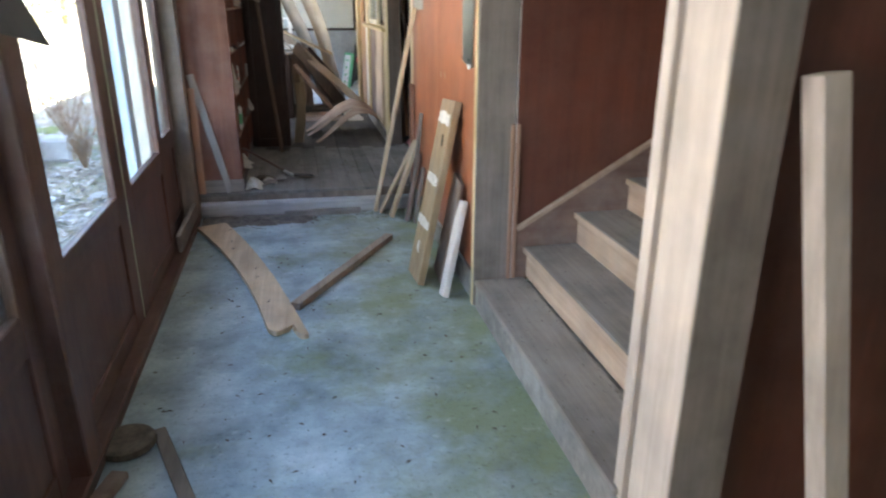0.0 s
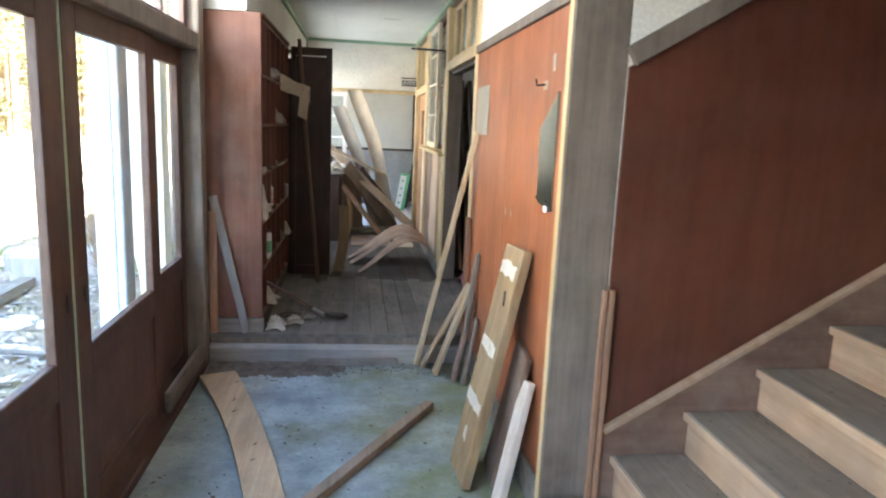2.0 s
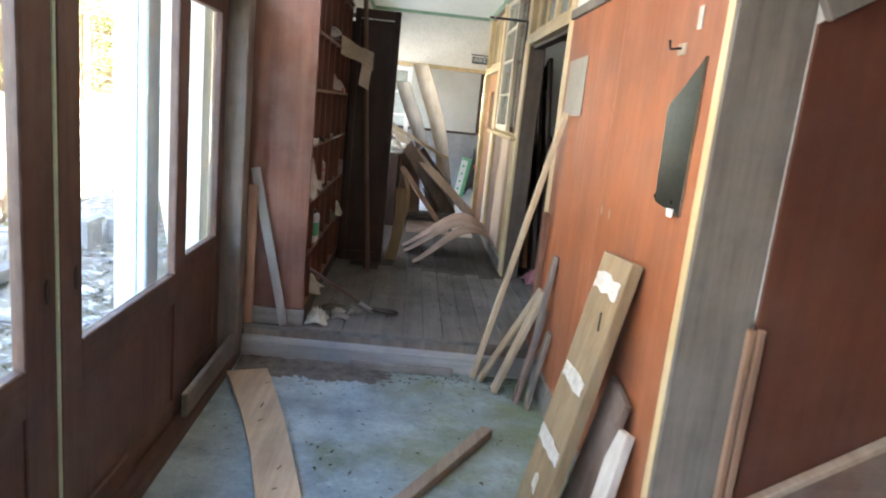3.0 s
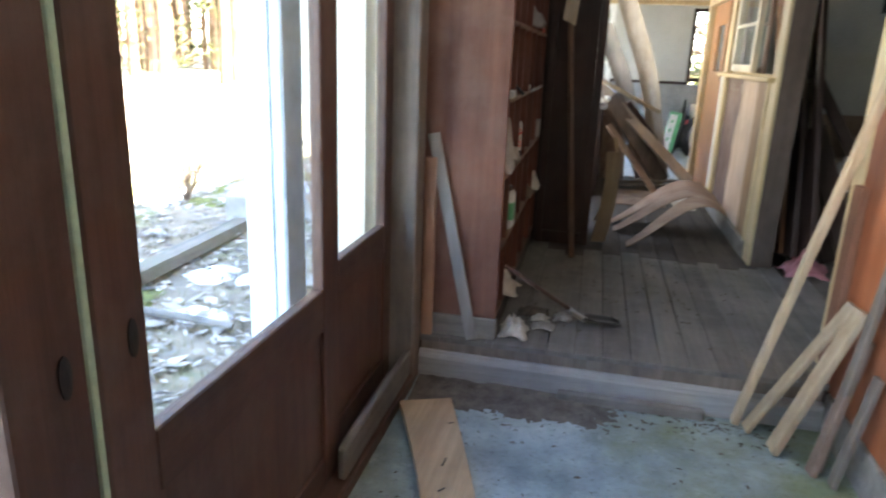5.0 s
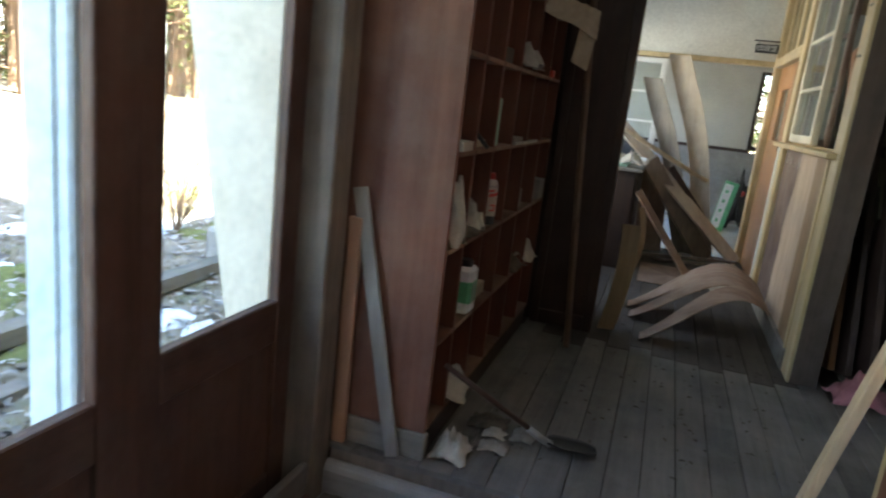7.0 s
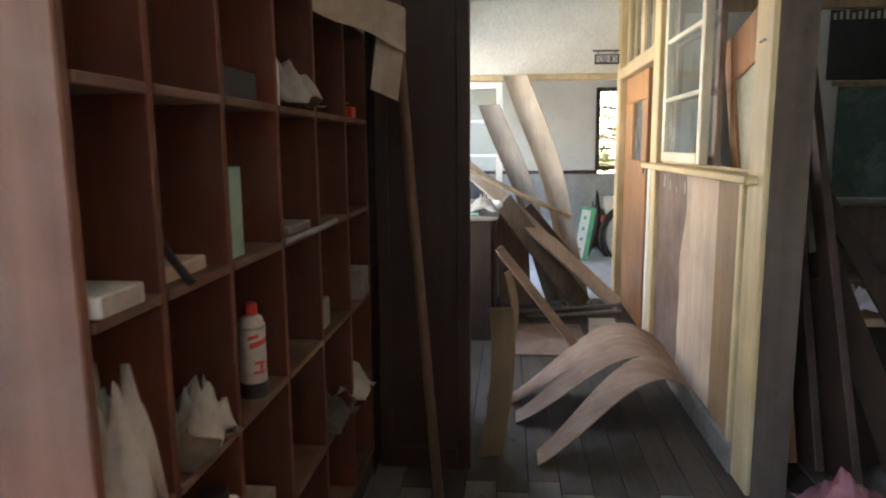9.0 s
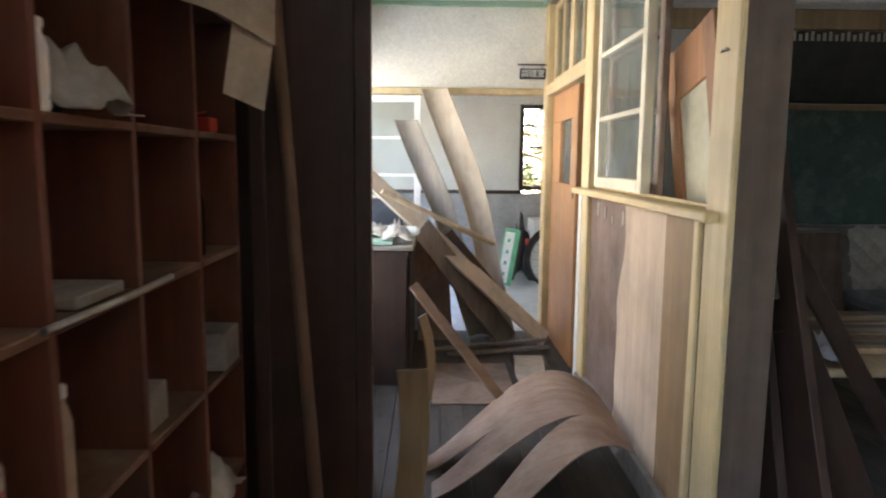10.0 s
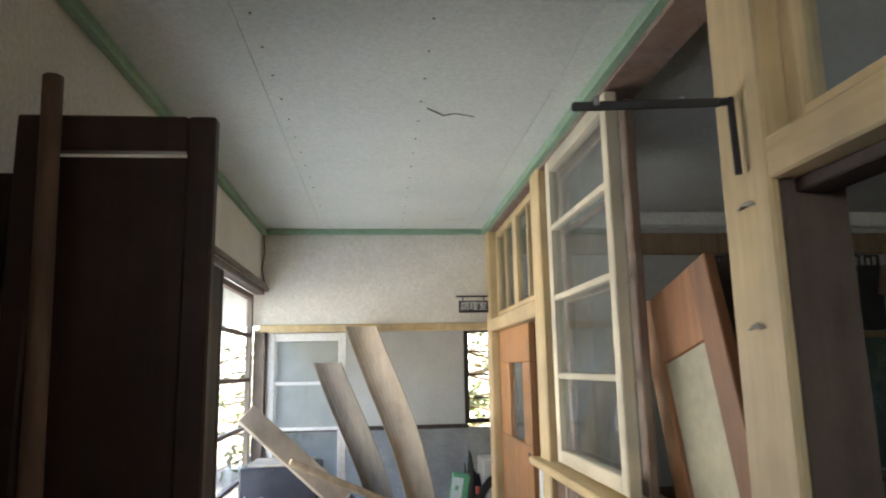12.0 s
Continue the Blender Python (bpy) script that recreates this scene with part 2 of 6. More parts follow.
MINT = mottled("mint_card", (0.22, 0.40, 0.30), (0.36, 0.52, 0.42), 9, 0.7, 40, 0.05)
RED = mottled("red_label", (0.5, 0.04, 0.03), (0.62, 0.07, 0.05), 9, 0.45, 40, 0.05)
BLUE = mottled("blue_label", (0.03, 0.08, 0.25), (0.05, 0.12, 0.35), 9, 0.5, 40, 0.05)
CLOTH = mottled("pale_cloth", (0.52, 0.53, 0.58), (0.72, 0.72, 0.76), 9, 0.95, 80, 0.3)
PINK = mottled("faded_pink_cloth", (0.35, 0.14, 0.16), (0.5, 0.22, 0.24), 9, 0.95, 80, 0.3)
STEEL = mottled("dull_steel", (0.3, 0.3, 0.3), (0.5, 0.5, 0.5), 12, 0.4, 60, 0.1, 0.8)
MIRROR = mottled("tarnished_mirror", (0.22, 0.25, 0.22), (0.34, 0.37, 0.34), 3, 0.28, 60, 0.02, 1.0, third=(0.16, 0.17, 0.15), third_scale=5, third_at=(0.58, 0.75))
RUBBER = mottled("black_rubber", (0.015, 0.015, 0.015), (0.03, 0.03, 0.03), 12, 0.7, 60, 0.1)
DEBRIS = mottled("dry_debris", (0.05, 0.042, 0.033), (0.16, 0.13, 0.095), 20, 0.95, 60, 0.3)
GLASS = glass_mat()
FROST = glass_mat("dusty_glass", (0.85, 0.87, 0.82), 0.42)
FROSTED = mottled("frosted_yellowed_glass", (0.42, 0.40, 0.29), (0.56, 0.53, 0.40), 3, 0.35, 30, 0.05)
BROWN_GLASS = mottled("brown_glass", (0.03, 0.018, 0.012), (0.06, 0.035, 0.02), 9, 0.15, 60, 0.02)
CLAY = mottled("grey_ash_box", (0.22, 0.20, 0.18), (0.34, 0.31, 0.28), 9, 0.85, 60, 0.1)
GROUND = mottled("trampled_grass_ground", (0.16, 0.13, 0.09), (0.36, 0.31, 0.23), 2.6, 0.95, 22, 0.9, third=(0.14, 0.15, 0.055), third_scale=1.3, third_at=(0.5, 0.62))
STONE = mottled("pale_stone", (0.26, 0.25, 0.23), (0.42, 0.40, 0.37), 5, 0.9, 40, 0.5)
MOSS = mottled("yellow_green_moss", (0.09, 0.105, 0.025), (0.20, 0.21, 0.06), 14, 0.95, 60, 0.9)
SNOW = mottled("old_granular_snow", (0.70, 0.72, 0.74), (0.86, 0.87, 0.88), 9, 0.85, 70, 0.4)
YARD_WOOD = wood("rotten_yard_timber", (0.11, 0.10, 0.085), (0.24, 0.215, 0.18), 1, 0.9, (0.12, 0.13, 0.06), 0.5, 14, 0.15, 0.5)
BARK = mottled("cedar_bark", (0.14, 0.085, 0.05), (0.30, 0.20, 0.125), 6, 0.95, 40, 0.6)


def leaf_mat(name, a, c):
    m, n, l, b = nodes_of(name)
    r = ramp(n, [(0, a), (1, c)])
    l.new(n.new("ShaderNodeNewGeometry").outputs["Random Per Island"], r.inputs[0])
    l.new(r.outputs[0], b.inputs["Base Color"])
    b.inputs["Roughness"].default_value = 0.7
    return m


LEAF = leaf_mat("conifer_needles", (0.05, 0.08, 0.02), (0.19, 0.20, 0.055))
GRASS = leaf_mat("dry_grass", (0.16, 0.14, 0.06), (0.33, 0.28, 0.17))

# ---- building helpers ----
BASE = {}


def thing(name, base, label="", category="", group="", kind=""):
    ob = new(name)
    ob.empty_display_size = 0.1
    ob.location = base
    BASE[ob.name] = Vector(base)
    return tagged(ob, label, category, group, kind)


def part(name, bm, material, parent=None, label="", smooth=False):
    me = bpy.data.meshes.new(name)
    if parent is not None:
        bmesh.ops.translate(bm, verts=bm.verts, vec=-BASE[parent.name])
    bmesh.ops.recalc_face_normals(bm, faces=bm.faces)
    if smooth:
        for f in bm.faces:
            f.smooth = True
    bm.to_mesh(me)
    bm.free()
    me.materials.append(material)
    ob = new(name, me)
    if parent is not None:
        ob.parent = parent
        BASE[ob.name] = BASE[parent.name]
    return tagged(ob, label)


def solo(name, bm, material, label, category, group="", kind="", smooth=False):
    """A thing of one single mesh, with its origin at its base."""
    zs = [v.co.z for v in bm.verts]
    c = sum((v.co for v in bm.verts), Vector()) / len(bm.verts)
    base = Vector((c.x, c.y, min(zs)))
    bmesh.ops.translate(bm, verts=bm.verts, vec=-base)
    ob = part(name, bm, material, None, "", smooth)
    ob.location = base
    BASE[ob.name] = base
    return tagged(ob, label, category, group, kind)


def struct(name, bm, material, label="", category=""):
    return tagged(part(name, bm, material), label, category, kind="structure")


def box(x0, x1, y0, y1, z0, z1, bev=0.004, bm=None):
    own = bm is None
    bm2 = bmesh.new()
    bmesh.ops.create_cube(bm2, size=1)
    for v in bm2.verts:
        v.co = Vector(((x0 + x1) / 2 + v.co.x * (x1 - x0), (y0 + y1) / 2 + v.co.y * (y1 - y0), (z0 + z1) / 2 + v.co.z * (z1 - z0)))
    if bev:
        bmesh.ops.bevel(bm2, geom=bm2.edges[:], offset=min(bev, abs(x1 - x0) / 3, abs(y1 - y0) / 3, abs(z1 - z0) / 3), segments=1, affect='EDGES')
    return bm2 if own else join(bm, bm2)


def join(bm, other):
    me = bpy.data.meshes.new("tmp")
    other.to_mesh(me)
    other.free()
    bm.from_mesh(me)
    bpy.data.meshes.remove(me)
    return bm


def beam(p0, p1, w, h, side=(0, 0, 1), bev=0.003):
    """A board from p0 to p1, w across the side direction's normal and h along side."""
    p0, p1, side = Vector(p0), Vector(p1), Vector(side)
    d = (p1 - p0)
    ln = d.length
    d.normalize()
    a = d.cross(side).normalized()
    u = a.cross(d).normalized()
    bm = box(-w / 2, w / 2, -h / 2, h / 2, 0, ln, bev)
    m = Matrix((a, u, d)).transposed().to_4x4()
    m.translation = p0
    bmesh.ops.transform(bm, matrix=m, verts=bm.verts)
    return bm


def lathe(x, y, profile, seg=16):
    """A turned body about the upright through x, y, from (radius, z) pairs."""
    bm = bmesh.new()
    rings = []
    for r, z in profile:
        rings.append([bm.verts.new((x + max(r, 0.0005) * math.cos(2 * math.pi * i / seg), y + max(r, 0.0005) * math.sin(2 * math.pi * i / seg), z)) for i in range(seg)])
    for a, b in zip(rings, rings[1:]):
        for i in range(seg):
            bm.faces.new((a[i], a[(i + 1) % seg], b[(i + 1) % seg], b[i]))
    bm.faces.new(rings[0])
    bm.faces.new(rings[-1])
    return bm


def tube(points, r, seg=8):
    """A round bar through the points."""
    bm = bmesh.new()
    pts = [Vector(p) for p in points]
    rings = []
    for i, p in enumerate(pts):
        d = (pts[min(i + 1, len(pts) - 1)] - pts[max(i - 1, 0)]).normalized()
        a = d.cross(Vector((0.31, 0.2, 0.93))).normalized()
        b = d.cross(a)
        rings.append([bm.verts.new(p + r * (a * math.cos(2 * math.pi * k / seg) + b * math.sin(2 * math.pi * k / seg))) for k in range(seg)])
    for a, b in zip(rings, rings[1:]):
        for k in range(seg):
            bm.faces.new((a[k], a[(k + 1) % seg], b[(k + 1) % seg], b[k]))
    bm.faces.new(rings[0])
    bm.faces.new(rings[-1])
    return bm


def sheet(fn, nu, nv, thick):
    """A bent sheet of that thickness; fn(u, v) gives its middle."""
    bm = bmesh.new()
    grid = [[Vector(fn(i / nu, j / nv)) for j in range(nv + 1)] for i in range(nu + 1)]
    layers = []
    for s in (0.5, -0.5):
        lay = []
        for i in range(nu + 1):
            row = []
            for j in range(nv + 1):
                du = grid[min(i + 1, nu)][j] - grid[max(i - 1, 0)][j]
                dv = grid[i][min(j + 1, nv)] - grid[i][max(j - 1, 0)]
                row.append(bm.verts.new(grid[i][j] + s * thick * du.cross(dv).normalized()))
            lay.append(row)
        layers.append(lay)
    for lay in layers:
        for i in range(nu):
            for j in range(nv):
                bm.faces.new((lay[i][j], lay[i + 1][j], lay[i + 1][j + 1], lay[i][j + 1]))
    a, b = layers
    for i in range(nu):
        for j in (0, nv):
            bm.faces.new((a[i][j], a[i + 1][j], b[i + 1][j], b[i][j]))
    for j in range(nv):
        for i in (0, nu):
            bm.faces.new((a[i][j], a[i][j + 1], b[i][j + 1], b[i][j]))
    return bm


def crumple(cx, cy, z, rx, ry, h, seed, res=14):
    """A crumpled heap of cloth or paper."""
    def f(u, v):
        a, b = 2 * u - 1, 2 * v - 1
        r = 1 + 0.3 * noise.noise(Vector((a * 2 + seed, b * 2, 0)))
        fall = max(0.0, 1 - (a * a + b * b) * 0.75)
        n = 0.55 + 0.9 * abs(noise.noise(Vector((a * 3.1, b * 3.1 + seed, seed))))
        return (cx + a * rx * r, cy + b * ry * r, z + 0.006 + h * fall * n)
    return sheet(f, res, res, 0.003)


def text_mesh(name, body, size, m, material, parent=None):
    cu = bpy.data.curves.new(name, 'FONT')
    cu.body, cu.size, cu.extrude, cu.align_x, cu.align_y = body, size, 0.002, 'CENTER', 'CENTER'
    tmp = bpy.data.objects.new("tmp_text", cu)
    scene.collection.objects.link(tmp)
    me = bpy.data.meshes.new_from_object(tmp.evaluated_get(bpy.context.evaluated_depsgraph_get()))
    bpy.data.objects.remove(tmp)
    me.transform(m)
    bm = bmesh.new()
    bm.from_mesh(me)
    bpy.data.meshes.remove(me)
    return part(name, bm, material, parent)

# ---- plan ----
XL, XR = -1.04, 0.70          # inner faces of the two long walls
YP = 5.92                     # front of the raised floor
ZP = 0.19                     # raised floor
ZC = 2.55                     # ceiling
YE = 10.65                    # end wall of the corridor
YF = 13.6                     # far wall of the room beyond

# ---- setting ----
struct("floor_concrete", box(-1.3, 3.2, -1.2, 5.95, -0.2, 0, 0), CONCRETE, "blue-grey stained concrete floor with green moss", "floor")
struct("floor_beyond", box(-1.3, 3.4, YE - 0.05, YF + 0.2, -0.2, 0.12, 0), mottled("pale_cement", (0.42, 0.43, 0.43), (0.58, 0.59, 0.58), 3, 0.8), "pale cement floor of the room beyond", "floor")

# ceilings
cb = bmesh.new()
for iy in range(13):
    for ix in range(3):
        x0, y0 = -1.25 + ix * 0.91, -1.2 + iy * 0.91
        box(x0 + 0.0005, min(x0 + 0.9095, 0.80), y0 + 0.0005, min(y0 + 0.9095, YE), ZC, ZC + 0.012, 0.0008, cb)
ceil = struct("ceiling", cb, CEIL, "pale green painted ceiling boards with nail rows", "ceiling")
struct("ceiling_slab", box(-1.3, 0.82, -1.2, YE + 0.1, ZC + 0.013, ZC + 0.1, 0), PLASTER)
struct("ceiling_right_room", box(0.82, 5.2, 4.1, YE + 0.1, 2.66, 2.75, 0), PALEWALL)
struct("ceiling_far_room", box(-1.3, 3.4, YE + 0.1, YF + 0.2, 2.6, 2.7, 0), PLASTER)
struct("trim_ceiling_right", box(XR - 0.035, XR - 0.001, YP, YE - 0.001, ZC - 0.035, ZC - 0.001, 0.004), GREEN_TRIM)
struct("trim_ceiling_end", box(-0.680, XR - 0.036, YE - 0.035, YE - 0.001, ZC - 0.035, ZC - 0.001, 0.004), GREEN_TRIM)
struct("trim_ceiling_left", box(-0.714, -0.681, YP + 0.1, YE - 0.001, ZC - 0.035, ZC - 0.001, 0.004), GREEN_TRIM)
# unseen upper storey and roof, added to shade the yard
struct("roof", box(-1.75, 9.5, -2.5, 7.6, 5.6, 5.8, 0), DARK_WOOD, "unseen roof slab of the upper storey, shading the yard", "roof")
# wing roof kept low so sunlit ground bounces light into the corridor
struct("roof_wing", box(-1.3, 9.5, 7.61, 15.5, 2.95, 3.1, 0), DARK_WOOD, "unseen dark roof of the kitchen wing, set low for light", "roof")
struct("wall_upper_left", box(-1.2, -1.05, -2.0, 7.4, 2.77, 5.6, 0), CREAMWALL)
struct("wall_upper_right", box(8.6, 8.75, -2.0, 7.4, -0.2, 5.6, 0), CREAMWALL)
struct("wall_upper_front", box(-1.05, 8.6, -2.0, -1.85, -0.2, 5.6, 0), CREAMWALL)
struct("wall_upper_back", box(-1.05, 8.6, 7.25, 7.4, 2.77, 5.6, 0), CREAMWALL)
struct("floor_upper", box(4.11, 8.6, -1.85, 7.24, 2.77, 2.85, 0), DARK_WOOD)

# left wall of the entrance hall: posts and lintels round the sliding doors
struct("wall_left_near", box(-1.2, XL, -1.2, 0.9, 0, ZC, 0), PLASTER)
struct("wall_left_head", box(-1.15, -0.96, 0.9, 5.90, 2.40, ZC, 0.004), PLASTER)
for k, (y0, y1) in enumerate(((0.8, 0.92), (2.82, 2.96), (5.78, 5.90))):
    struct("post_left_%d" % (k + 1), box(-1.13, -0.955, y0, y1, 0, 2.40, 0.006), GREY_POST if k == 2 else DOOR_BROWN)
struct("lintel_left", box(-1.13, -0.96, 0.92, 5.78, 1.905, 1.995, 0.006), GREY_POST)
struct("sill_left", box(-1.16, -0.95, 0.92, 5.78, 0.0, 0.055, 0.006), DOOR_BROWN_H)
struct("sill_plank_left", box(-0.99, -0.962, 5.0, 5.775, 0.056, 0.168, 0.006), GREY_FLOOR)


def glazed(name, y0, y1, z0, z1, x, label, panes_z=(), bars=0, stile=0.1, rail=0.095, bottom=0.0, thick=0.035, mat=None, math_=None, glass=None, kneel=True, pull=False, cat="door", group=""):
    """A framed glazed leaf in a plane x = const."""
    mat, math_, glass = mat or DOOR_BROWN, math_ or DOOR_BROWN_H, glass or GLASS
    t = thing(name, (x, (y0 + y1) / 2, z0), label, cat, group)
    a, b = x - thick / 2, x + thick / 2
    near_stile = part("stile", box(a, b, y0, y0 + stile, z0, z1, 0.004), mat, t)
    far_stile = part("stile", box(a, b, y1 - stile, y1, z0, z1, 0.004), mat, t)
    part("top_rail", box(a, b, y0 + stile, y1 - stile, z1 - rail, z1, 0.004), math_, t)
    part("bottom_rail", box(a, b, y0 + stile, y1 - stile, z0, z0 + rail, 0.004), math_, t)
    zg = z0 + rail
    if kneel:
        part("lock_rail", box(a, b, y0 + stile, y1 - stile, bottom - 0.13, bottom, 0.004), math_, t)
        part("kick_panel", box(x - 0.006, x + 0.006, y0 + stile, y1 - stile, z0 + rail, bottom - 0.13, 0), mat, t)
        zg = bottom
    for z in panes_z:
        part("glazing_bar", box(x - thick * 0.4, x + thick * 0.4, y0 + stile, y1 - stile, z - 0.011, z + 0.011, 0.003), math_, t)
    for i in range(bars):
        yb = y0 + stile + (y1 - y0 - 2 * stile) * (i + 1) / (bars + 1)
        part("glazing_bar", box(x - thick * 0.4, x + thick * 0.4, yb - 0.011, yb + 0.011, zg, z1 - rail, 0.003), mat, t)
    g = part("pane", box(x - 0.0015, x + 0.0015, y0 + stile - 0.004, y1 - stile + 0.004, zg - 0.004, z1 - rail + 0.004, 0), glass, t, "clear dusty glass pane")
    g.visible_shadow = False
    if pull:
        for yy in pull:
            bmp = lathe(0, 0, [(0.012, 0), (0.016, 0.002), (0.016, 0.004), (0.008, 0.0045)], 12)
            bmesh.ops.transform(bmp, matrix=Matrix.Translation((b - 0.001, yy, 0.90)) @ Matrix.Rotation(radians(90), 4, 'Y') @ Matrix.Diagonal((2.2, 0.8, 1, 1)), verts=bmp.verts)
            part("finger_pull", bmp, BLACK, near_stile if yy < (y0 + y1) / 2 else far_stile, "dark oval finger pull")
    return t


glazed("sliding_door", 1.80, 2.75, 0.056, 1.90, -1.068, "brown framed sliding door slid open behind another", bottom=0.70, group="entrance sliding doors")
glazed("sliding_door", 1.85, 2.81, 0.056, 1.90, -1.03, "brown framed sliding door beside a thick door post", bottom=0.70, group="entrance sliding doors")
glazed("sliding_door", 2.97, 4.045, 0.056, 1.90, -1.03, "brown framed sliding door with kick panel", bottom=0.725, stile=0.15, pull=(4.0,), group="entrance sliding doors")
glazed("sliding_door", 4.07, 5.085, 0.056, 1.90, -1.03, "brown framed sliding door with dusty kick panel", bottom=0.705, stile=0.12, pull=(4.15,), group="entrance sliding doors")
glazed("sliding_door", 5.11, 5.777, 0.056, 1.90, -1.075, "narrow exposed part of a brown sliding door by the post", bottom=0.72, stile=0.09, group="entrance sliding doors")
for k, (y0, y1) in enumerate(((0.93, 2.81), (2.97, 4.40), (4.41, 5.777))):
    glazed("transom_window", y0, y1, 1.997, 2.398, -1.04, "brown transom window above the entrance doors", kneel=False, bars=2, stile=0.045, rail=0.04, cat="window", group="transoms")

# left side past the raised floor
struct("wall_left_spandrel", box(-1.06, -0.715, YP + 0.002, 7.66, 2.152, ZC, 0), PLASTER)
struct("wall_left_behind_shelf", box(-1.14, -1.045, 5.905, 7.66, 0, ZC, 0), PLASTER)
struct("wall_left_solid", box(-1.14, -0.715, 7.662, 8.35, 0, ZC, 0), PLASTER)
struct("wall_left_sill", box(-0.98, -0.715, 8.351, YE, 0, 0.70, 0), PLASTER)
struct("wall_left_head_2", box(-0.98, -0.715, 8.351, YE, 2.18, ZC, 0), PLASTER)
for k, (y0, y1) in enumerate(((8.36, 9.48), (9.50, 10.62))):
    glazed("window_sash", y0, y1, 0.705, 2.14, -0.765, "weathered wooden window sash with horizontal bars", panes_z=(1.08, 1.36, 1.63, 1.89), kneel=False, stile=0.035, rail=0.035, mat=GREY_POST, math_=DOOR_BROWN_H, cat="window", group="corridor windows")
struct("trim_window_head", box(-0.75, -0.69, 8.36, YE - 0.002, 2.142, 2.178, 0.004), GREY_POST)
tagged(solo("pipe", tube([(-0.69, 8.72, 2.2), (-0.69, 9.6, 2.2), (-0.678, 10.55, 2.19), (-0.673, 10.63, 2.17)], 0.016), GREY_POST, "thin grey conduit along the window head", "pipe"))
solo("cable", tube([(-0.70, 10.635, 2.51), (-0.694, 10.635, 2.4), (-0.708, 10.635, 2.3), (-0.69, 10.635, 2.22)], 0.004), BLACK, "loose dark cable hanging in the wall corner", "cable")

# end wall
struct("wall_end_head", box(-0.98, 0.82, YE, YE + 0.1, 1.955, ZC + 0.05, 0), PLASTER)
struct("lintel_end", box(-0.712, XR - 0.002, YE - 0.02, YE + 0.11, 1.91, 1.953, 0.004), CREAM_H)
struct("post_end_left", box(-0.744, -0.678, YE - 0.015, YE + 0.105, 0.12, 1.909, 0.004), GREY_POST)
struct("wall_end_low_left", box(-0.677, -0.18, YE, YE + 0.08, 0.12, 0.98, 0), GREYWALL)

# room beyond
struct("wall_far_top", box(-1.1, 3.2, YF, YF + 0.1, 2.09, 2.6, 0), PALEWALL)
struct("wall_far_mid", box(-1.1, 0.90, YF, YF + 0.1, 1.10, 2.089, 0), PALEWALL)
struct("wall_far_right", box(1.33, 3.2, YF, YF + 0.1, 1.10, 2.089, 0), PALEWALL)
struct("wall_far_dado", box(-1.1, 3.2, YF - 0.01, YF + 0.1, 0.12, 1.06, 0), GREYWALL)
struct("trim_far_dado", box(-1.1, 0.93, YF - 0.04, YF + 0.1, 1.061, 1.099, 0.004), DARK_WOOD)
struct("wall_far_left_low", box(-1.1, -1.0, 12.11, YF, 0.12, 0.95, 0), PLASTER)
struct("wall_far_left_top", box(-1.1, -1.0, YE + 0.1, YF, 2.15, 2.6, 0), PLASTER)
struct("wall_far_east", box(3.2, 3.3, YE + 0.1, YF, 0.12, 2.6, 0), PLASTER)
for y0, y1 in ((12.12, YF - 0.02),):
    glazed("far_room_window", y0, y1, 0.955, 2.145, -1.05, "white wooden window in the room beyond", panes_z=(1.35, 1.75), bars=1, kneel=False, stile=0.045, rail=0.045, mat=WHITE_PAINT, math_=WHITE_PAINT, cat="window", group="far room windows")


def cross_window(name, x0, x1, z0, z1, y, label, zs, mat, bars=0, glass=None, st=0.04, group=""):
    """A sash in a plane y = const."""
    t = thing(name, ((x0 + x1) / 2, y, z0), label, "window", group)
    for a, b in ((x0, x0 + st), (x1 - st, x1)):
        part("stile", box(a, b, y - 0.02, y + 0.02, z0, z1, 0.003), mat, t)
    for a, b in ((z0, z0 + st), (z1 - st, z1)):
        part("rail", box(x0 + st, x1 - st, y - 0.02, y + 0.02, a, b, 0.003), mat, t)
    for z in zs:
        part("glazing_bar", box(x0 + st, x1 - st, y - 0.012, y + 0.012, z - 0.01, z + 0.01, 0.002), mat, t)
    for i in range(bars):
        xb = x0 + (x1 - x0) * (i + 1) / (bars + 1)
        part("glazing_bar", box(xb - 0.009, xb + 0.009, y - 0.011, y + 0.011, z0 + st, z1 - st, 0.002), mat, t)
    g = part("pane", box(x0 + st, x1 - st, y - 0.0015, y + 0.0015, z0 + st, z1 - st, 0), glass or GLASS, t, "glass pane")
    g.visible_shadow = False
    return t


cross_window("far_window", 0.902, 1.328, 1.102, 2.085, YF + 0.04, "dark framed window with three bars looking on sunlit leaves", (1.36, 1.6, 1.84), DARK_WOOD, st=0.05)
cross_window("inner_sash", -0.675, -0.19, 0.985, 1.905, YE + 0.05, "white framed glazed sash beside the wide opening", (1.33, 1.6), WHITE_PAINT, st=0.05)

# right wall of the hall and corridor
struct("wall_right_core", box(XR + 0.012, XR + 0.10, 4.15, 6.00, 0.0, ZC, 0), PLASTER)
for k in range(2):
    y0 = 4.034 + k * 0.975
    struct("wall_right_panel_%d" % (k + 1), box(XR - 0.015, XR - 0.001, y0, y0 + 0.972, 0.16, 1.99, 0.002), RED_PANEL, "orange-red varnished plywood wall panel", "wall panel")
struct("baseboard_right", box(XR - 0.027, XR + 0.011, 4.034, 5.885, 0.0, 0.158, 0.004), GREY_X)
struct("trim_right_panel_top", box(XR - 0.03, XR + 0.011, 4.034, 6.0, 1.992, 2.04, 0.004), GREY_POST)
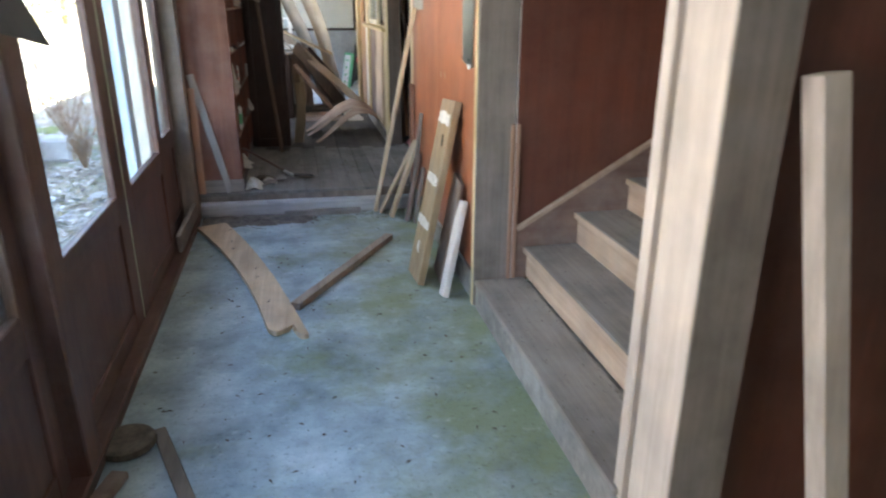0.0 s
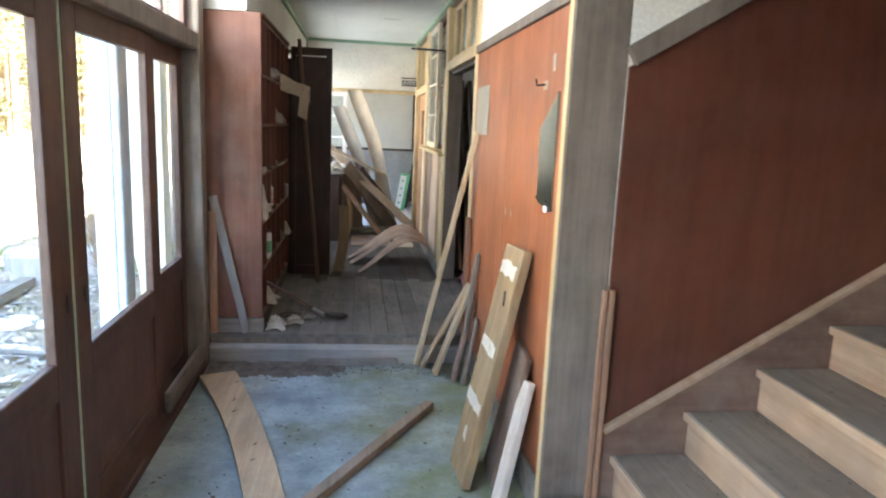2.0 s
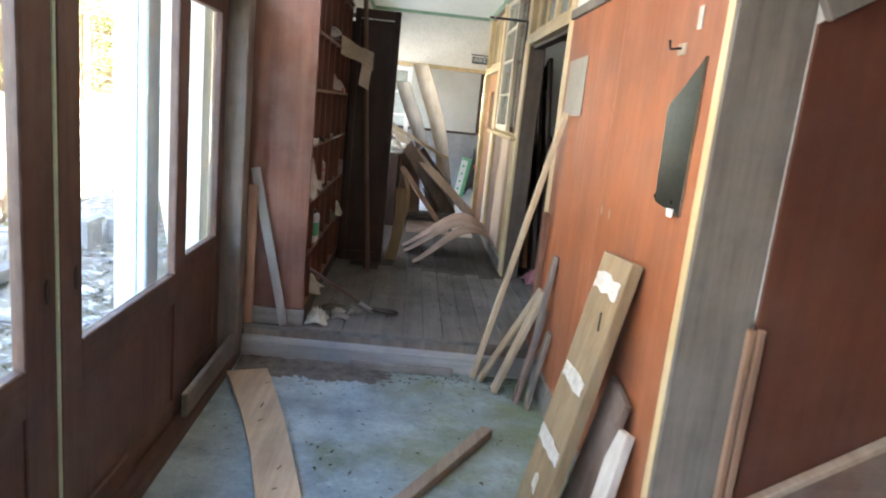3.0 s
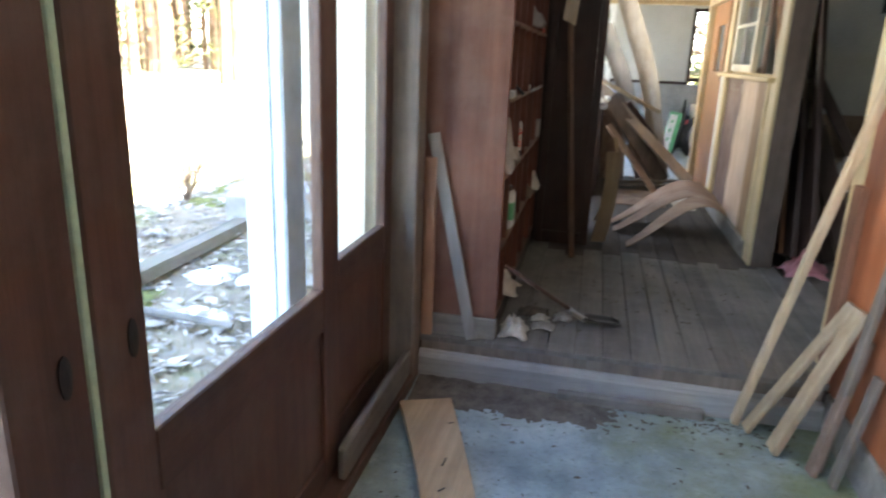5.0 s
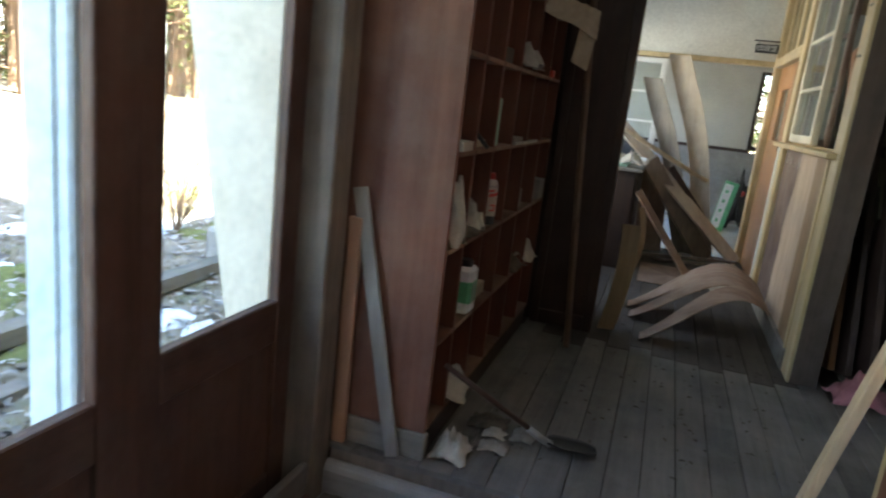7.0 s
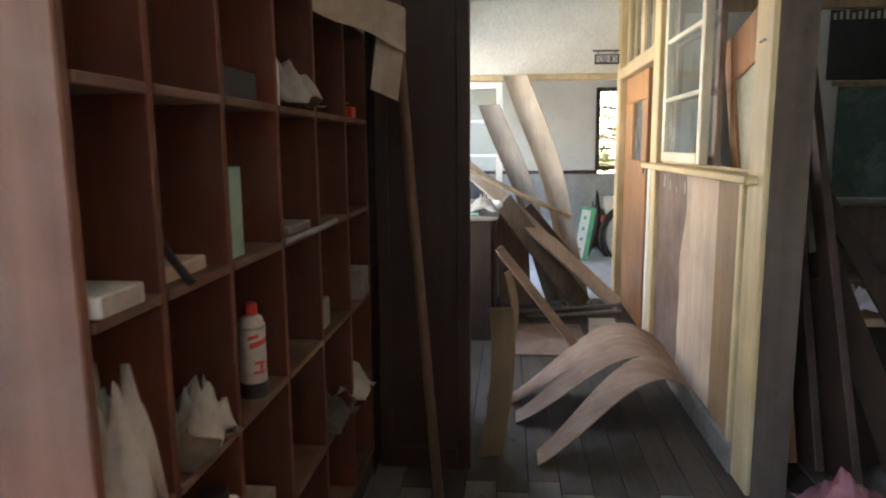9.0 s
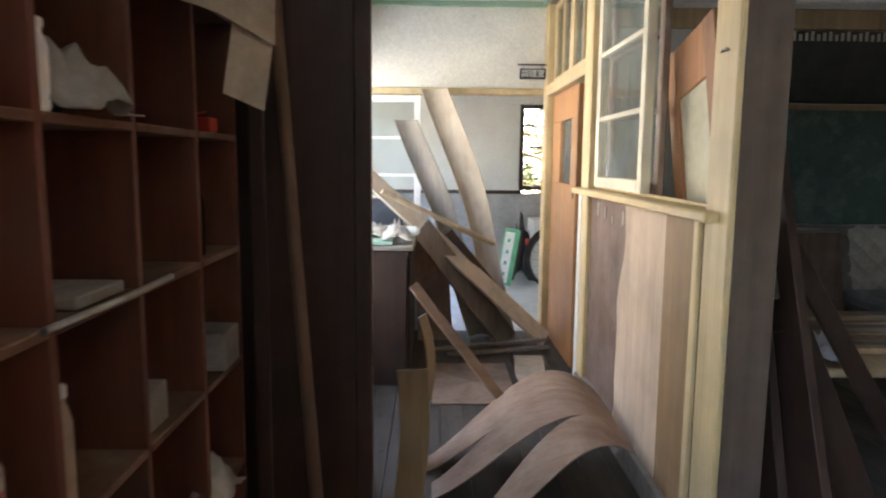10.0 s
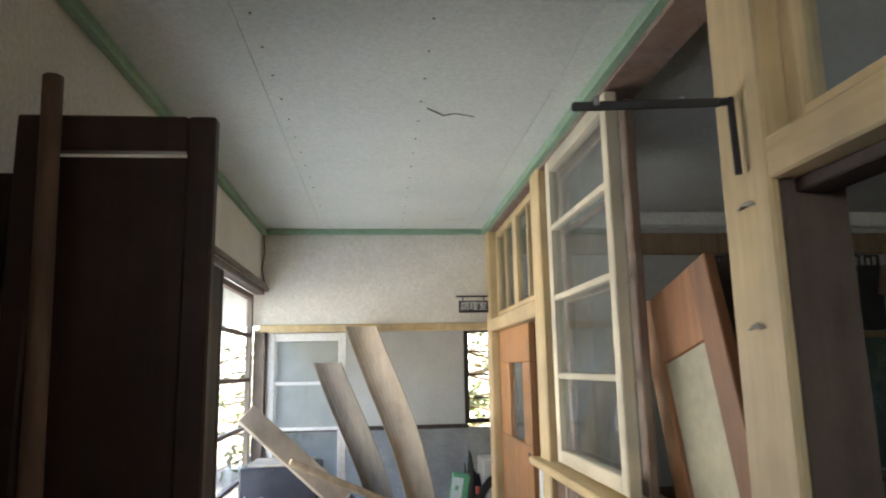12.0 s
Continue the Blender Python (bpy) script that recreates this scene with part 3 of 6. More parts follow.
struct("wall_right_top", box(XR - 0.001, XR + 0.011, 4.152, 6.0, 2.042, ZC, 0), PLASTER)
# stair corner post and the boarded stair wall
struct("post_stair_far", box(0.662, 0.865, 3.985, 4.03, 0, ZC, 0.005), GREY_POST, "grey weathered timber post", "post")
struct("post_stair_far_core", box(0.70, 0.865, 4.031, 4.148, 0, ZC, 0.002), GREY_POST)
struct("post_stair_edge", box(0.658, 0.6615, 3.992, 4.032, 0.0, ZC, 0.001), CREAM)
# door opening posts
for k, (y0, y1) in enumerate(((6.0, 6.12), (7.50, 7.66), (9.17, 9.32))):
    struct("post_right_%d" % (k + 1), box(XR - 0.012, XR + 0.12, y0, y1, ZP, ZC, 0.006), CREAM, "pale varnished post, dark on its reveal", "post")
# thin brown sheet colours the post's near side as shaded
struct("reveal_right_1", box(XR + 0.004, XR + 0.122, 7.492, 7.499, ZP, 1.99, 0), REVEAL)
struct("post_right_4", box(XR - 0.012, XR + 0.12, 10.50, YE - 0.003, ZP, ZC, 0.006), CREAM)
struct("lintel_right_1", box(XR - 0.015, XR + 0.12, 6.121, 7.499, 1.99, 2.065, 0.005), CREAM_H)
struct("lintel_right_1_track", box(XR + 0.03, XR + 0.10, 6.121, 7.499, 1.965, 1.989, 0.003), DARK_WOOD)
struct("lintel_right_2", box(XR - 0.014, XR + 0.12, 9.321, 10.499, 1.89, 1.965, 0.005), CREAM_H)
struct("trim_right_head", box(XR - 0.005, XR + 0.12, 6.121, 10.499, 2.505, ZC, 0.004), PANEL_GREY)
glazed("transom_window", 6.125, 6.80, 2.067, 2.503, XR + 0.05, "pale framed transom above the kitchen doorway", kneel=False, bars=1, stile=0.045, rail=0.04, mat=CREAM, math_=CREAM_H, cat="window", group="corridor transoms")
glazed("transom_window", 6.805, 7.495, 2.067, 2.503, XR + 0.05, "pale framed transom above the kitchen doorway", kneel=False, bars=1, stile=0.045, rail=0.04, mat=CREAM, math_=CREAM_H, cat="window", group="corridor transoms")
glazed("transom_window", 9.325, 9.92, 1.967, 2.503, XR + 0.05, "pale framed transom above the far doorway", kneel=False, bars=1, stile=0.045, rail=0.04, mat=CREAM, math_=CREAM_H, cat="window", group="corridor transoms")
glazed("transom_window", 9.925, 10.495, 1.967, 2.503, XR + 0.05, "pale framed transom above the far doorway", kneel=False, bars=1, stile=0.045, rail=0.04, mat=CREAM, math_=CREAM_H, cat="window", group="corridor transoms")
# sill and the boarded wall under the corridor window
struct("window_sill_right", box(XR - 0.055, XR + 0.14, 7.56, 9.36, 1.272, 1.302, 0.006), CREAM_H, "pale wooden window sill board", "sill")
struct("window_track_right", box(XR + 0.03, XR + 0.05, 7.661, 9.169, 1.303, 1.315, 0.002), CREAM_H)
# dark wood here paints the shadow in the gap by the torn sheet
struct("wall_under_sill", box(XR + 0.03, XR + 0.09, 7.661, 9.169, ZP, 1.271, 0), DARK_WOOD)
struct("wall_under_sill_end", box(XR - 0.012, XR + 0.029, 7.70, 7.738, ZP, 1.271, 0.004), CREAM)
# brown filler, the gap's shade put into its colour
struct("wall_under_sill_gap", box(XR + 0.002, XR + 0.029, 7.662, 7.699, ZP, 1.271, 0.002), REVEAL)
struct("baseboard_right_far", box(XR - 0.02, XR + 0.029, 7.662, 9.30, ZP, 0.30, 0.004), GREY_X)
struct("panel_under_sill", box(XR + 0.015, XR + 0.028, 8.43, 9.168, 0.302, 1.27, 0.002), SMOKED_PANEL, "faded brown plywood panel under the sill", "wall panel")
struct("batten_under_sill", box(XR - 0.02, XR + 0.029, 9.28, 9.33, ZP, 1.271, 0.004), WHITE_PAINT)


def torn(u, v):
    z = 0.303 + 0.966 * u
    edge = 8.53 + 0.035 * math.sin(z * 9) + 0.05 * noise.noise(Vector((z * 4, 0.4, 0))) + 0.06 * (z < 0.9) * math.sin((0.9 - z) * 3)
    y = 7.99 + (edge - 7.99) * v
    return (XR + 0.006 - 0.02 * max(0, v - 0.6) * (1 - u), y, z)


solo("torn_plywood", sheet(torn, 30, 8, 0.005), SPLIT_PLY, "peeling pale plywood sheet with a torn wavy edge", "plywood")
solo("plywood_strip", box(XR - 0.004, XR + 0.004, 7.742, 8.0, 0.302, 1.27, 0.001), wood("ochre_brown_ply", (0.20, 0.115, 0.052), (0.34, 0.205, 0.10), 2, 0.6, (0.32, 0.26, 0.19), 0.25, 10, 0.05, 0.15), "narrow ochre plywood strip beside the post", "plywood")
# torn paint flecks under the sill
for y, z, s in ((9.02, 1.21, 0.03), (8.88, 1.20, 0.024), (8.58, 1.20, 0.028), (8.75, 1.18, 0.014)):
    solo("paper_scrap", sheet(lambda u, v, y=y, z=z, s=s: (XR + 0.012, y + s * (u - 0.5), z + 2 * s * (v - 0.5) + 0.3 * s * math.sin(7 * u)), 4, 3, 0.002), PAPER, "torn white paper scrap stuck on the panel", "scrap", "paper scraps")

# outer room on the right
struct("wall_kitchen_back", box(0.821, 5.2, YE, YE + 0.1, 0.0, 2.66, 0), PALEWALL)
struct("wall_kitchen_near", box(0.801, 5.2, 4.16, 4.26, 0.0, 2.66, 0), PALEWALL)
struct("wall_kitchen_east_low", box(5.1, 5.2, 4.26, YE, 0.0, 0.9, 0), PALEWALL)
struct("wall_kitchen_east_head", box(5.1, 5.2, 4.26, YE, 2.2, 2.66, 0), PALEWALL)
struct("wall_kitchen_east_mid", box(5.1, 5.2, 6.3, YE, 0.9, 2.2, 0), PALEWALL)
struct("trim_kitchen_cornice", box(0.83, 5.1, YE - 0.08, YE - 0.001, 2.56, 2.659, 0.01), WHITE_PAINT)
struct("trim_kitchen_rail", box(0.83, 5.1, YE - 0.04, YE - 0.001, 2.38, 2.52, 0.006), OAK)
struct("wainscot_kitchen", box(0.83, 5.1, YE - 0.03, YE - 0.001, ZP, 0.93, 0.004), PANEL_GREY)

# stairs
stairs = thing("staircase", (1.8, 3.2, 0), "dusty wooden staircase with pale risers and grey treads", "staircase")
part("base", box(0.665, 3.2, 2.28, 3.953, 0, 0.138, 0.006), GREY_X, stairs, "weathered pale blue painted kerb")
part("tread", box(0.655, 0.93, 2.28, 3.953, 0.139, 0.165, 0.006), TREAD, stairs)
for i in range(11):
    x, z = 0.924 + 0.277 * i, 0.165 + 0.172 * (i + 1)
    part("riser", box(x + 0.018, x + 0.036, 2.28, 3.953, z - 0.172, z - 0.032, 0), RISER, stairs)
    part("tread", box(x, x + 0.30, 2.28, 3.953, z - 0.031, z, 0.006), TREAD, stairs)
    part("nosing", box(x - 0.006, x - 0.0005, 2.28, 3.953, z - 0.033, z - 0.002, 0.002), RISER, stairs)
struct("wall_stair_back", box(0.866, 4.1, 3.985, 4.14, 0, 5.5, 0), PLASTER)


def slope(x):
    return 0.43 + (x - 0.87) * 0.605


bm = bmesh.new()
vs = [bm.verts.new(c) for c in ((0.867, 3.97, slope(0.867)), (3.9, 3.97, slope(3.9)), (3.9, 3.97, slope(3.9) + 1.34), (0.867, 3.97, slope(0.867) + 1.34))]
bm.faces.new(vs)
r = bmesh.ops.extrude_face_region(bm, geom=bm.faces[:])
bmesh.ops.translate(bm, verts=[v for v in r["geom"] if isinstance(v, bmesh.types.BMVert)], vec=(0, 0.014, 0))
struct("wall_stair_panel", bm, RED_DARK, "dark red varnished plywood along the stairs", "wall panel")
struct("trim_stair_top", beam((0.867, 3.965, slope(0.867) + 1.375), (3.9, 3.965, slope(3.9) + 1.375), 0.03, 0.07), GREY_POST)
bm = bmesh.new()
vs = [bm.verts.new(c) for c in ((0.867, 3.955, 0.10), (3.9, 3.955, 1.9), (3.9, 3.955, slope(3.9) - 0.005), (0.867, 3.955, slope(0.867) - 0.005))]
bm.faces.new(vs)
r = bmesh.ops.extrude_face_region(bm, geom=bm.faces[:])
bmesh.ops.translate(bm, verts=[v for v in r["geom"] if isinstance(v, bmesh.types.BMVert)], vec=(0, 0.028, 0))
struct("stringer_stair", bm, wood("dusty_red_stringer", (0.16, 0.085, 0.06), (0.27, 0.17, 0.125), 0, 0.75, (0.3, 0.25, 0.21), 0.5, 9, 0.05), "dusty brown stair skirting board", "stringer")
struct("trim_stringer_cap", beam((0.88, 3.95, slope(0.88)), (3.9, 3.95, slope(3.9)), 0.034, 0.022), RISER)
# near side of the stairs
struct("post_stair_near", box(0.68, 0.84, 2.05, 2.245, 0, ZC, 0.006), PINK_POST, "pale timber post, its near face coloured as shaded", "post")
# grey sheet paints the shade on the side turned away from the doors
struct("post_stair_near_face", box(0.682, 0.838, 2.043, 2.0495, 0, ZC, 0.001), GREY_POST)
struct("post_stair_near_strip", box(0.672, 0.70, 2.265, 2.315, 0, ZC, 0.004), PINK_POST)
# dark filler standing for the shade in the gap behind the strip
struct("post_stair_near_dark", box(0.70, 0.79, 2.246, 2.31, 0, ZC, 0.002), DARK_WOOD)
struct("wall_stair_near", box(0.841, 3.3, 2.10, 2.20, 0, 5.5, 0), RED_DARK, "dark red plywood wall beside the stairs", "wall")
struct("wall_hall_behind", box(-1.2, 3.3, -1.3, -1.2, 0, 2.6, 0), PLASTER)
struct("wall_hall_right", box(3.2, 3.3, -1.2, 2.10, 0, 2.6, 0), PLASTER)
struct("ceiling_hall_right", box(0.82, 3.3, -1.2, 2.2, ZC, ZC + 0.1, 0), PLASTER)
struct("baseboard_hall", box(0.841, 3.19, 2.075, 2.0995, 0, 0.10, 0.004), GREY_X)
struct("wall_stair_end", box(4.0, 4.1, 2.1, 4.14, 0, 5.5, 0), PLASTER)
struct("wall_stair_head_left", box(0.82, 0.9, 2.2, 3.98, ZC, 5.5, 0), PLASTER)

# raised floor edge
def worn_beam(x0, x1, y0, y1, z0, z1, seed):
    """A timber edge with a chipped, slightly sagging top arris."""
    def f(u, v):
        x = x0 + (x1 - x0) * u
        sag = 0.006 * noise.noise(Vector((x * 1.7, seed, 0))) - 0.012 * u
        chip = 0.005 * noise.noise(Vector((x * 9, seed, 3)))
        prof = ((y0, z0), (y0 + chip * 0.6, z1 - 0.02), (y0 + 0.006 + chip, z1 - 0.006), (y0 + 0.016, z1), (y1, z1))
        k = min(3, int(v * 4))
        w = v * 4 - k
        (ya, za), (yb, zb) = prof[k], prof[k + 1]
        z = za + (zb - za) * w
        return (x, ya + (yb - ya) * w, z + sag * (z - z0) / (z1 - z0))
    return sheet(f, 90, 4, 0.012)


struct("floor_step_beam", worn_beam(XL + 0.09, XR - 0.03, 5.862, 5.895, 0.006, 0.122, 2.0), wood("bleached_sill_beam", (0.26, 0.255, 0.245), (0.44, 0.43, 0.41), 0, 0.8, (0.40, 0.40, 0.39), 0.5, 14, 0.05, 0.4), "grey worn sill beam of the raised floor", "step")
struct("floor_step_core", box(XL + 0.09, XR - 0.03, 5.876, 5.905, 0.0, 0.10, 0), GREY_POST)
struct("floor_step_nosing", box(XL + 0.09, XR - 0.03, 5.900, 5.925, 0.101, ZP - 0.012, 0.004), GREY_POST, "dark edge board under the raised floorboards", "step")
struct("step_batten", box(-0.345, 0.235, 5.815, 5.852, 0.0, 0.045, 0.006), GREY_X, "thin grey batten lying along the step", "batten")
struct("subfloor", box(-1.03, 5.1, YP + 0.035, YE - 0.051, 0.05, ZP - 0.026, 0), DARK_WOOD)

# solid green strip in place of daylight coming through the door gap
struct("door_gap_light_left", box(-1.046, -1.012, 4.0505, 4.0645, 0.06, 1.9, 0.002), mottled("pale_green_gap_light", (0.40, 0.52, 0.36), (0.5, 0.62, 0.45), 8, 0.6), "pale green strip standing for light between the sliding doors", "seal")
struct("column_hinge_post", box(-1.03, -0.99, 5.86, 5.904, 0.0, ZC, 0.003), GREY_POST)

# ---- pigeonhole shelf in the corridor ----
SX0, SX1 = -1.02, -0.63
SY = (5.93, 6.12, 6.36, 6.64, 6.93, 7.25, 7.55)
SZ = (0.31, 0.60, 0.90, 1.205, 1.50, 1.80, 2.12)
shelf = thing("pigeonhole_shelf", (-0.82, 6.75, ZP), "tall dusty red-brown pigeonhole shelf, half full of clutter", "shelf")
part("end_panel", box(SX0, SX1 - 0.004, 5.93, 5.95, 0.285, 2.15, 0.003), RED_SHELF, shelf, "faded reddish plywood end panel")
part("plinth", box(SX0, SX1 + 0.002, 5.922, 5.955, ZP, 0.283, 0.004), GREY_X, shelf, "grey plinth board")
part("plinth", box(SX0 + 0.02, SX1 - 0.01, 5.956, 7.56, ZP, 0.283, 0.004), DARK_WOOD, shelf)
part("back_panel", box(SX0, SX0 + 0.01, 5.951, 7.56, 0.285, 2.15, 0), DARK_WOOD, shelf)
SHELF_Y = wood("dusty_red_shelf_board", (0.10, 0.042, 0.026), (0.19, 0.085, 0.052), 1, 0.75, (0.27, 0.20, 0.145), 0.65, 10, 0.1)
SHELF_V = wood("dark_red_divider", (0.085, 0.023, 0.012), (0.175, 0.052, 0.027), 2, 0.65, (0.14, 0.10, 0.078), 0.3, 10, 0.12)
for y in SY[1:]:
    part("divider", box(SX0 + 0.012, SX1 - 0.002, y - 0.009, y + 0.009, 0.285, 2.13, 0.002), SHELF_V, shelf)
for z in SZ:
    for a, b in zip(SY, SY[1:]):
        part("shelf_board", box(SX0 + 0.012, SX1, a + (0.021 if a == SY[0] else 0.0095), b - 0.0095, z - 0.016, z, 0.002), SHELF_Y, shelf)
part("top_board", box(SX0, SX1 + 0.01, 5.951, 7.56, 2.131, 2.15, 0.003), SHELF_V, shelf)


def bottle(name, x, y, z, r, h, mat, capmat, label, neck=0.35, band=None, square=False):
    t = thing(name, (x, y, z), label, "bottle")
    seg = 4 if square else 18
    part("body", lathe(x, y, [(r * 0.92, z), (r, z + 0.006), (r, z + h * 0.68), (r * 0.8, z + h * 0.78), (r * neck, z + h * 0.84), (r * neck, z + h * 0.9)], seg if not square else 6), mat, t, smooth=not square)
    part("cap", lathe(x, y, [(r * neck * 1.2, z + h * 0.9), (r * neck * 1.2, z + h * 0.985), (r * neck, z + h)], 14), capmat, t)
    if band:
        part("label_band", lathe(x, y, [(r * 1.015, z + h * 0.18), (r * 1.02, z + h * 0.19), (r * 1.02, z + h * 0.58), (r * 1.015, z + h * 0.59)], 18), band, t)
    return t


CAN = (-0.66, 6.505)
can = thing("spray_can", (*CAN, 0.901), "dirty white spray can with red print and a dark base", "can")
part("body", lathe(*CAN, [(0.026, 0.902), (0.0275, 0.905), (0.0275, 1.05), (0.022, 1.068), (0.013, 1.074)], 22), mottled("dirty_white_tin", (0.42, 0.40, 0.36), (0.58, 0.55, 0.50), 14, 0.45, 50, 0.05), can, smooth=True)
part("base_band", lathe(*CAN, [(0.0278, 0.903), (0.0281, 0.904), (0.0281, 0.934), (0.0278, 0.935)], 22), BLACK_BOARD, can)
part("shoulder_ring", lathe(*CAN, [(0.0278, 1.046), (0.0282, 1.047), (0.0282, 1.052), (0.0278, 1.053)], 22), STEEL, can)
part("cap", lathe(*CAN, [(0.0135, 1.0745), (0.0135, 1.094), (0.010, 1.099)], 14), RED, can)
for z0, z1, a0, a1, tilt in ((1.026, 1.034, -1.5, -0.7, 0.006), (1.008, 1.020, -1.4, 0.2, 0.006), (0.975, 0.981, -1.1, -0.3, 0.0), (0.955, 0.961, -1.2, -0.3, 0.0), (0.962, 0.975, -0.7, -0.45, 0.0), (0.962, 0.978, -0.1, 0.1, 0.0)):
    bm = bmesh.new()
    ang = [a0 + (a1 - a0) * i / 8 for i in range(9)]
    vs = [[bm.verts.new((CAN[0] + 0.0281 * math.cos(a), CAN[1] + 0.0281 * math.sin(a), z + tilt * (a - a0))) for a in ang] for z in (z0, z1)]
    for i in range(8):
        bm.faces.new((vs[0][i], vs[0][i + 1], vs[1][i + 1], vs[1][i]))
    part("print_bar", bm, RED, can)
bottle("glass_bottle", -0.69, 7.33, 1.206, 0.04, 0.19, BROWN_GLASS, TAN_PAPER, "dark brown glass bottle with pale stopper")
jar = thing("plastic_jar", (-0.665, 6.30, 0.601), "squarish white plastic jar with a green label and dark cap", "bottle")
part("body", box(-0.705, -0.625, 6.255, 6.345, 0.602, 0.775, 0.012), WHITE, jar)
part("label_band", box(-0.7065, -0.6235, 6.2535, 6.3465, 0.635, 0.735, 0.012), GREEN_PLASTIC, jar, "green printed label")
part("label_patch", box(-0.6233, -0.6226, 6.275, 6.325, 0.652, 0.72, 0), MINT, jar)
part("cap", lathe(-0.665, 6.30, [(0.026, 0.776), (0.027, 0.778), (0.027, 0.797), (0.024, 0.80)], 16), BLACK, jar)
bottle("slim_bottle", -0.68, 6.72, 0.901, 0.021, 0.19, TAN_PAPER, WHITE, "slim tan bottle with white cap", 0.6)
bottle("slim_bottle", -0.66, 6.69, 1.501, 0.017, 0.13, WHITE, WHITE, "slim white bottle on an upper shelf", 0.6)
solo("medicine_box", box(-0.70, -0.645, 6.40, 6.455, 1.206, 1.375, 0.002), MINT, "faded mint cardboard box standing on a shelf", "box")
for (x, y, z, a, b, h, m, lab) in ((-0.70, 7.02, 0.901, 0.10, 0.10, 0.085, CLAY, "small open grey carton"), (-0.68, 7.44, 0.901, 0.11, 0.12, 0.10, CLAY, "crushed grey paper packet"), (-0.75, 6.22, 1.206, 0.2, 0.16, 0.025, TAN_PAPER, "stack of old brown paper"), (-0.76, 6.5, 0.601, 0.2, 0.2, 0.05, TAN_PAPER, "flat brown paper packet"), (-0.74, 6.8, 1.206, 0.2, 0.16, 0.022, CLAY, "flat dusty grey folder"), (-0.75, 6.5, 1.501, 0.18, 0.2, 0.06, BLACK_BOARD, "black box on an upper shelf"), (-0.66, 7.38, 1.501, 0.05, 0.06, 0.035, RED, "small red box on a shelf"), (-0.72, 6.0, 1.206, 0.2, 0.1, 0.03, PAPER, "stack of yellowed papers on a shelf")):
    t = thing("carton" if h > 0.03 else "paper_stack", (x, y, z), lab, "box" if h > 0.03 else "papers")
    part("body", box(x - a / 2, x + a / 2, y - b / 2, y + b / 2, z + 0.001, z + h, 0.003), m, t)
    part("flap", beam((x - a / 2 + 0.002, y - b * 0.45, z + h + 0.004), (x + a * 0.3, y - b * 0.4, z + h + 0.012), b * 0.35, 0.003), m, t)
for i, (x, y, z, rx, ry, h, m, lab) in enumerate(((-0.66, 6.02, 0.902, 0.05, 0.05, 0.24, PAPER, "crumpled pale cloth stuffed in a pigeonhole"), (-0.67, 6.28, 0.902, 0.05, 0.05, 0.12, PAPER, "crumpled pale paper in a pigeonhole"), (-0.66, 7.32, 0.602, 0.07, 0.08, 0.10, PAPER, "crumpled white paper in a pigeonhole"), (-0.68, 6.78, 1.502, 0.09, 0.09, 0.12, CLAY, "grey bundle of rags in a pigeonhole"), (-0.72, 6.24, 0.902, 0.1, 0.08, 0.06, DEBRIS, "dark scrap heap in a pigeonhole"), (-0.70, 6.5, 1.802, 0.1, 0.1, 0.1, CLAY, "dusty grey rag in a pigeonhole"), (-0.7, 7.08, 0.602, 0.1, 0.1, 0.08, DEBRIS, "dark rag in a pigeonhole"), (-0.68, 6.24, 0.312, 0.1, 0.09, 0.12, PAPER, "crumpled paper in a low pigeonhole"))):
    solo("crumpled_paper" if m is PAPER else "rag", crumple(x, y, z, rx, ry, h, i * 3.7 + 1), m, lab, "scrap", smooth=True)
solo("wire", tube([(-0.60, 6.14, 1.215), (-0.64, 6.16, 1.25), (-0.72, 6.2, 1.33), (-0.78, 6.2, 1.30), (-0.8, 6.22, 1.215)], 0.007), BLACK, "bent dark pipe lying on a shelf", "pipe")
solo("metal_rod", tube([(-0.61, 6.58, 1.212), (-0.60, 6.8, 1.213), (-0.605, 7.0, 1.213)], 0.006), STEEL, "thin dull rod lying on a shelf", "rod")
# torn paper hanging over the shelf front
hb = sheet(lambda u, v: (-0.66 + 0.23 * u, 6.93 + 0.23 * u + 0.01 * math.sin(5 * u), 1.875 - 0.09 * u - 0.11 * v + 0.006 * math.sin(8 * u + 3 * v)), 10, 4, 0.003)
join(hb, sheet(lambda u, v: (-0.43 - 0.02 * u - 0.065 * v, 7.165 - 0.03 * u - 0.06 * v + 0.012 * math.sin(4 * u), 1.785 - 0.25 * u + 0.03 * v), 8, 4, 0.003))
solo("hanging_paper", hb, TAN_PAPER, "torn tan paper strip hanging from the shelf", "paper")

# dark cupboard leaf beside the shelf
leaf = thing("standing_screen", (-0.45, 7.64, ZP), "tall dark brown framed leaf standing beside the shelf", "screen")
for a, b in ((-0.618, -0.575), (-0.325, -0.276)):
    part("stile", box(a, b, 7.62, 7.65, ZP, 2.135, 0.004), SCREEN_WOOD, leaf)
part("top_rail", box(-0.5745, -0.3255, 7.62, 7.65, 2.07, 2.135, 0.004), SCREEN_WOOD, leaf)
part("bottom_rail", box(-0.5745, -0.3255, 7.62, 7.65, ZP, 0.27, 0.004), SCREEN_WOOD, leaf)
part("panel", box(-0.5745, -0.3255, 7.632, 7.64, 0.271, 2.060, 0), SCREEN_WOOD, leaf)
cup = thing("cupboard", (-0.55, 8.0, ZP), "plain dark wooden cupboard against the plaster wall", "cupboard")
part("side_panel", box(-0.712, -0.40, 7.665, 7.69, ZP, 2.04, 0.003), DARK_WOOD, cup)
part("side_panel", box(-0.712, -0.40, 8.25, 8.275, ZP, 1.95, 0.003), DARK_WOOD, cup)
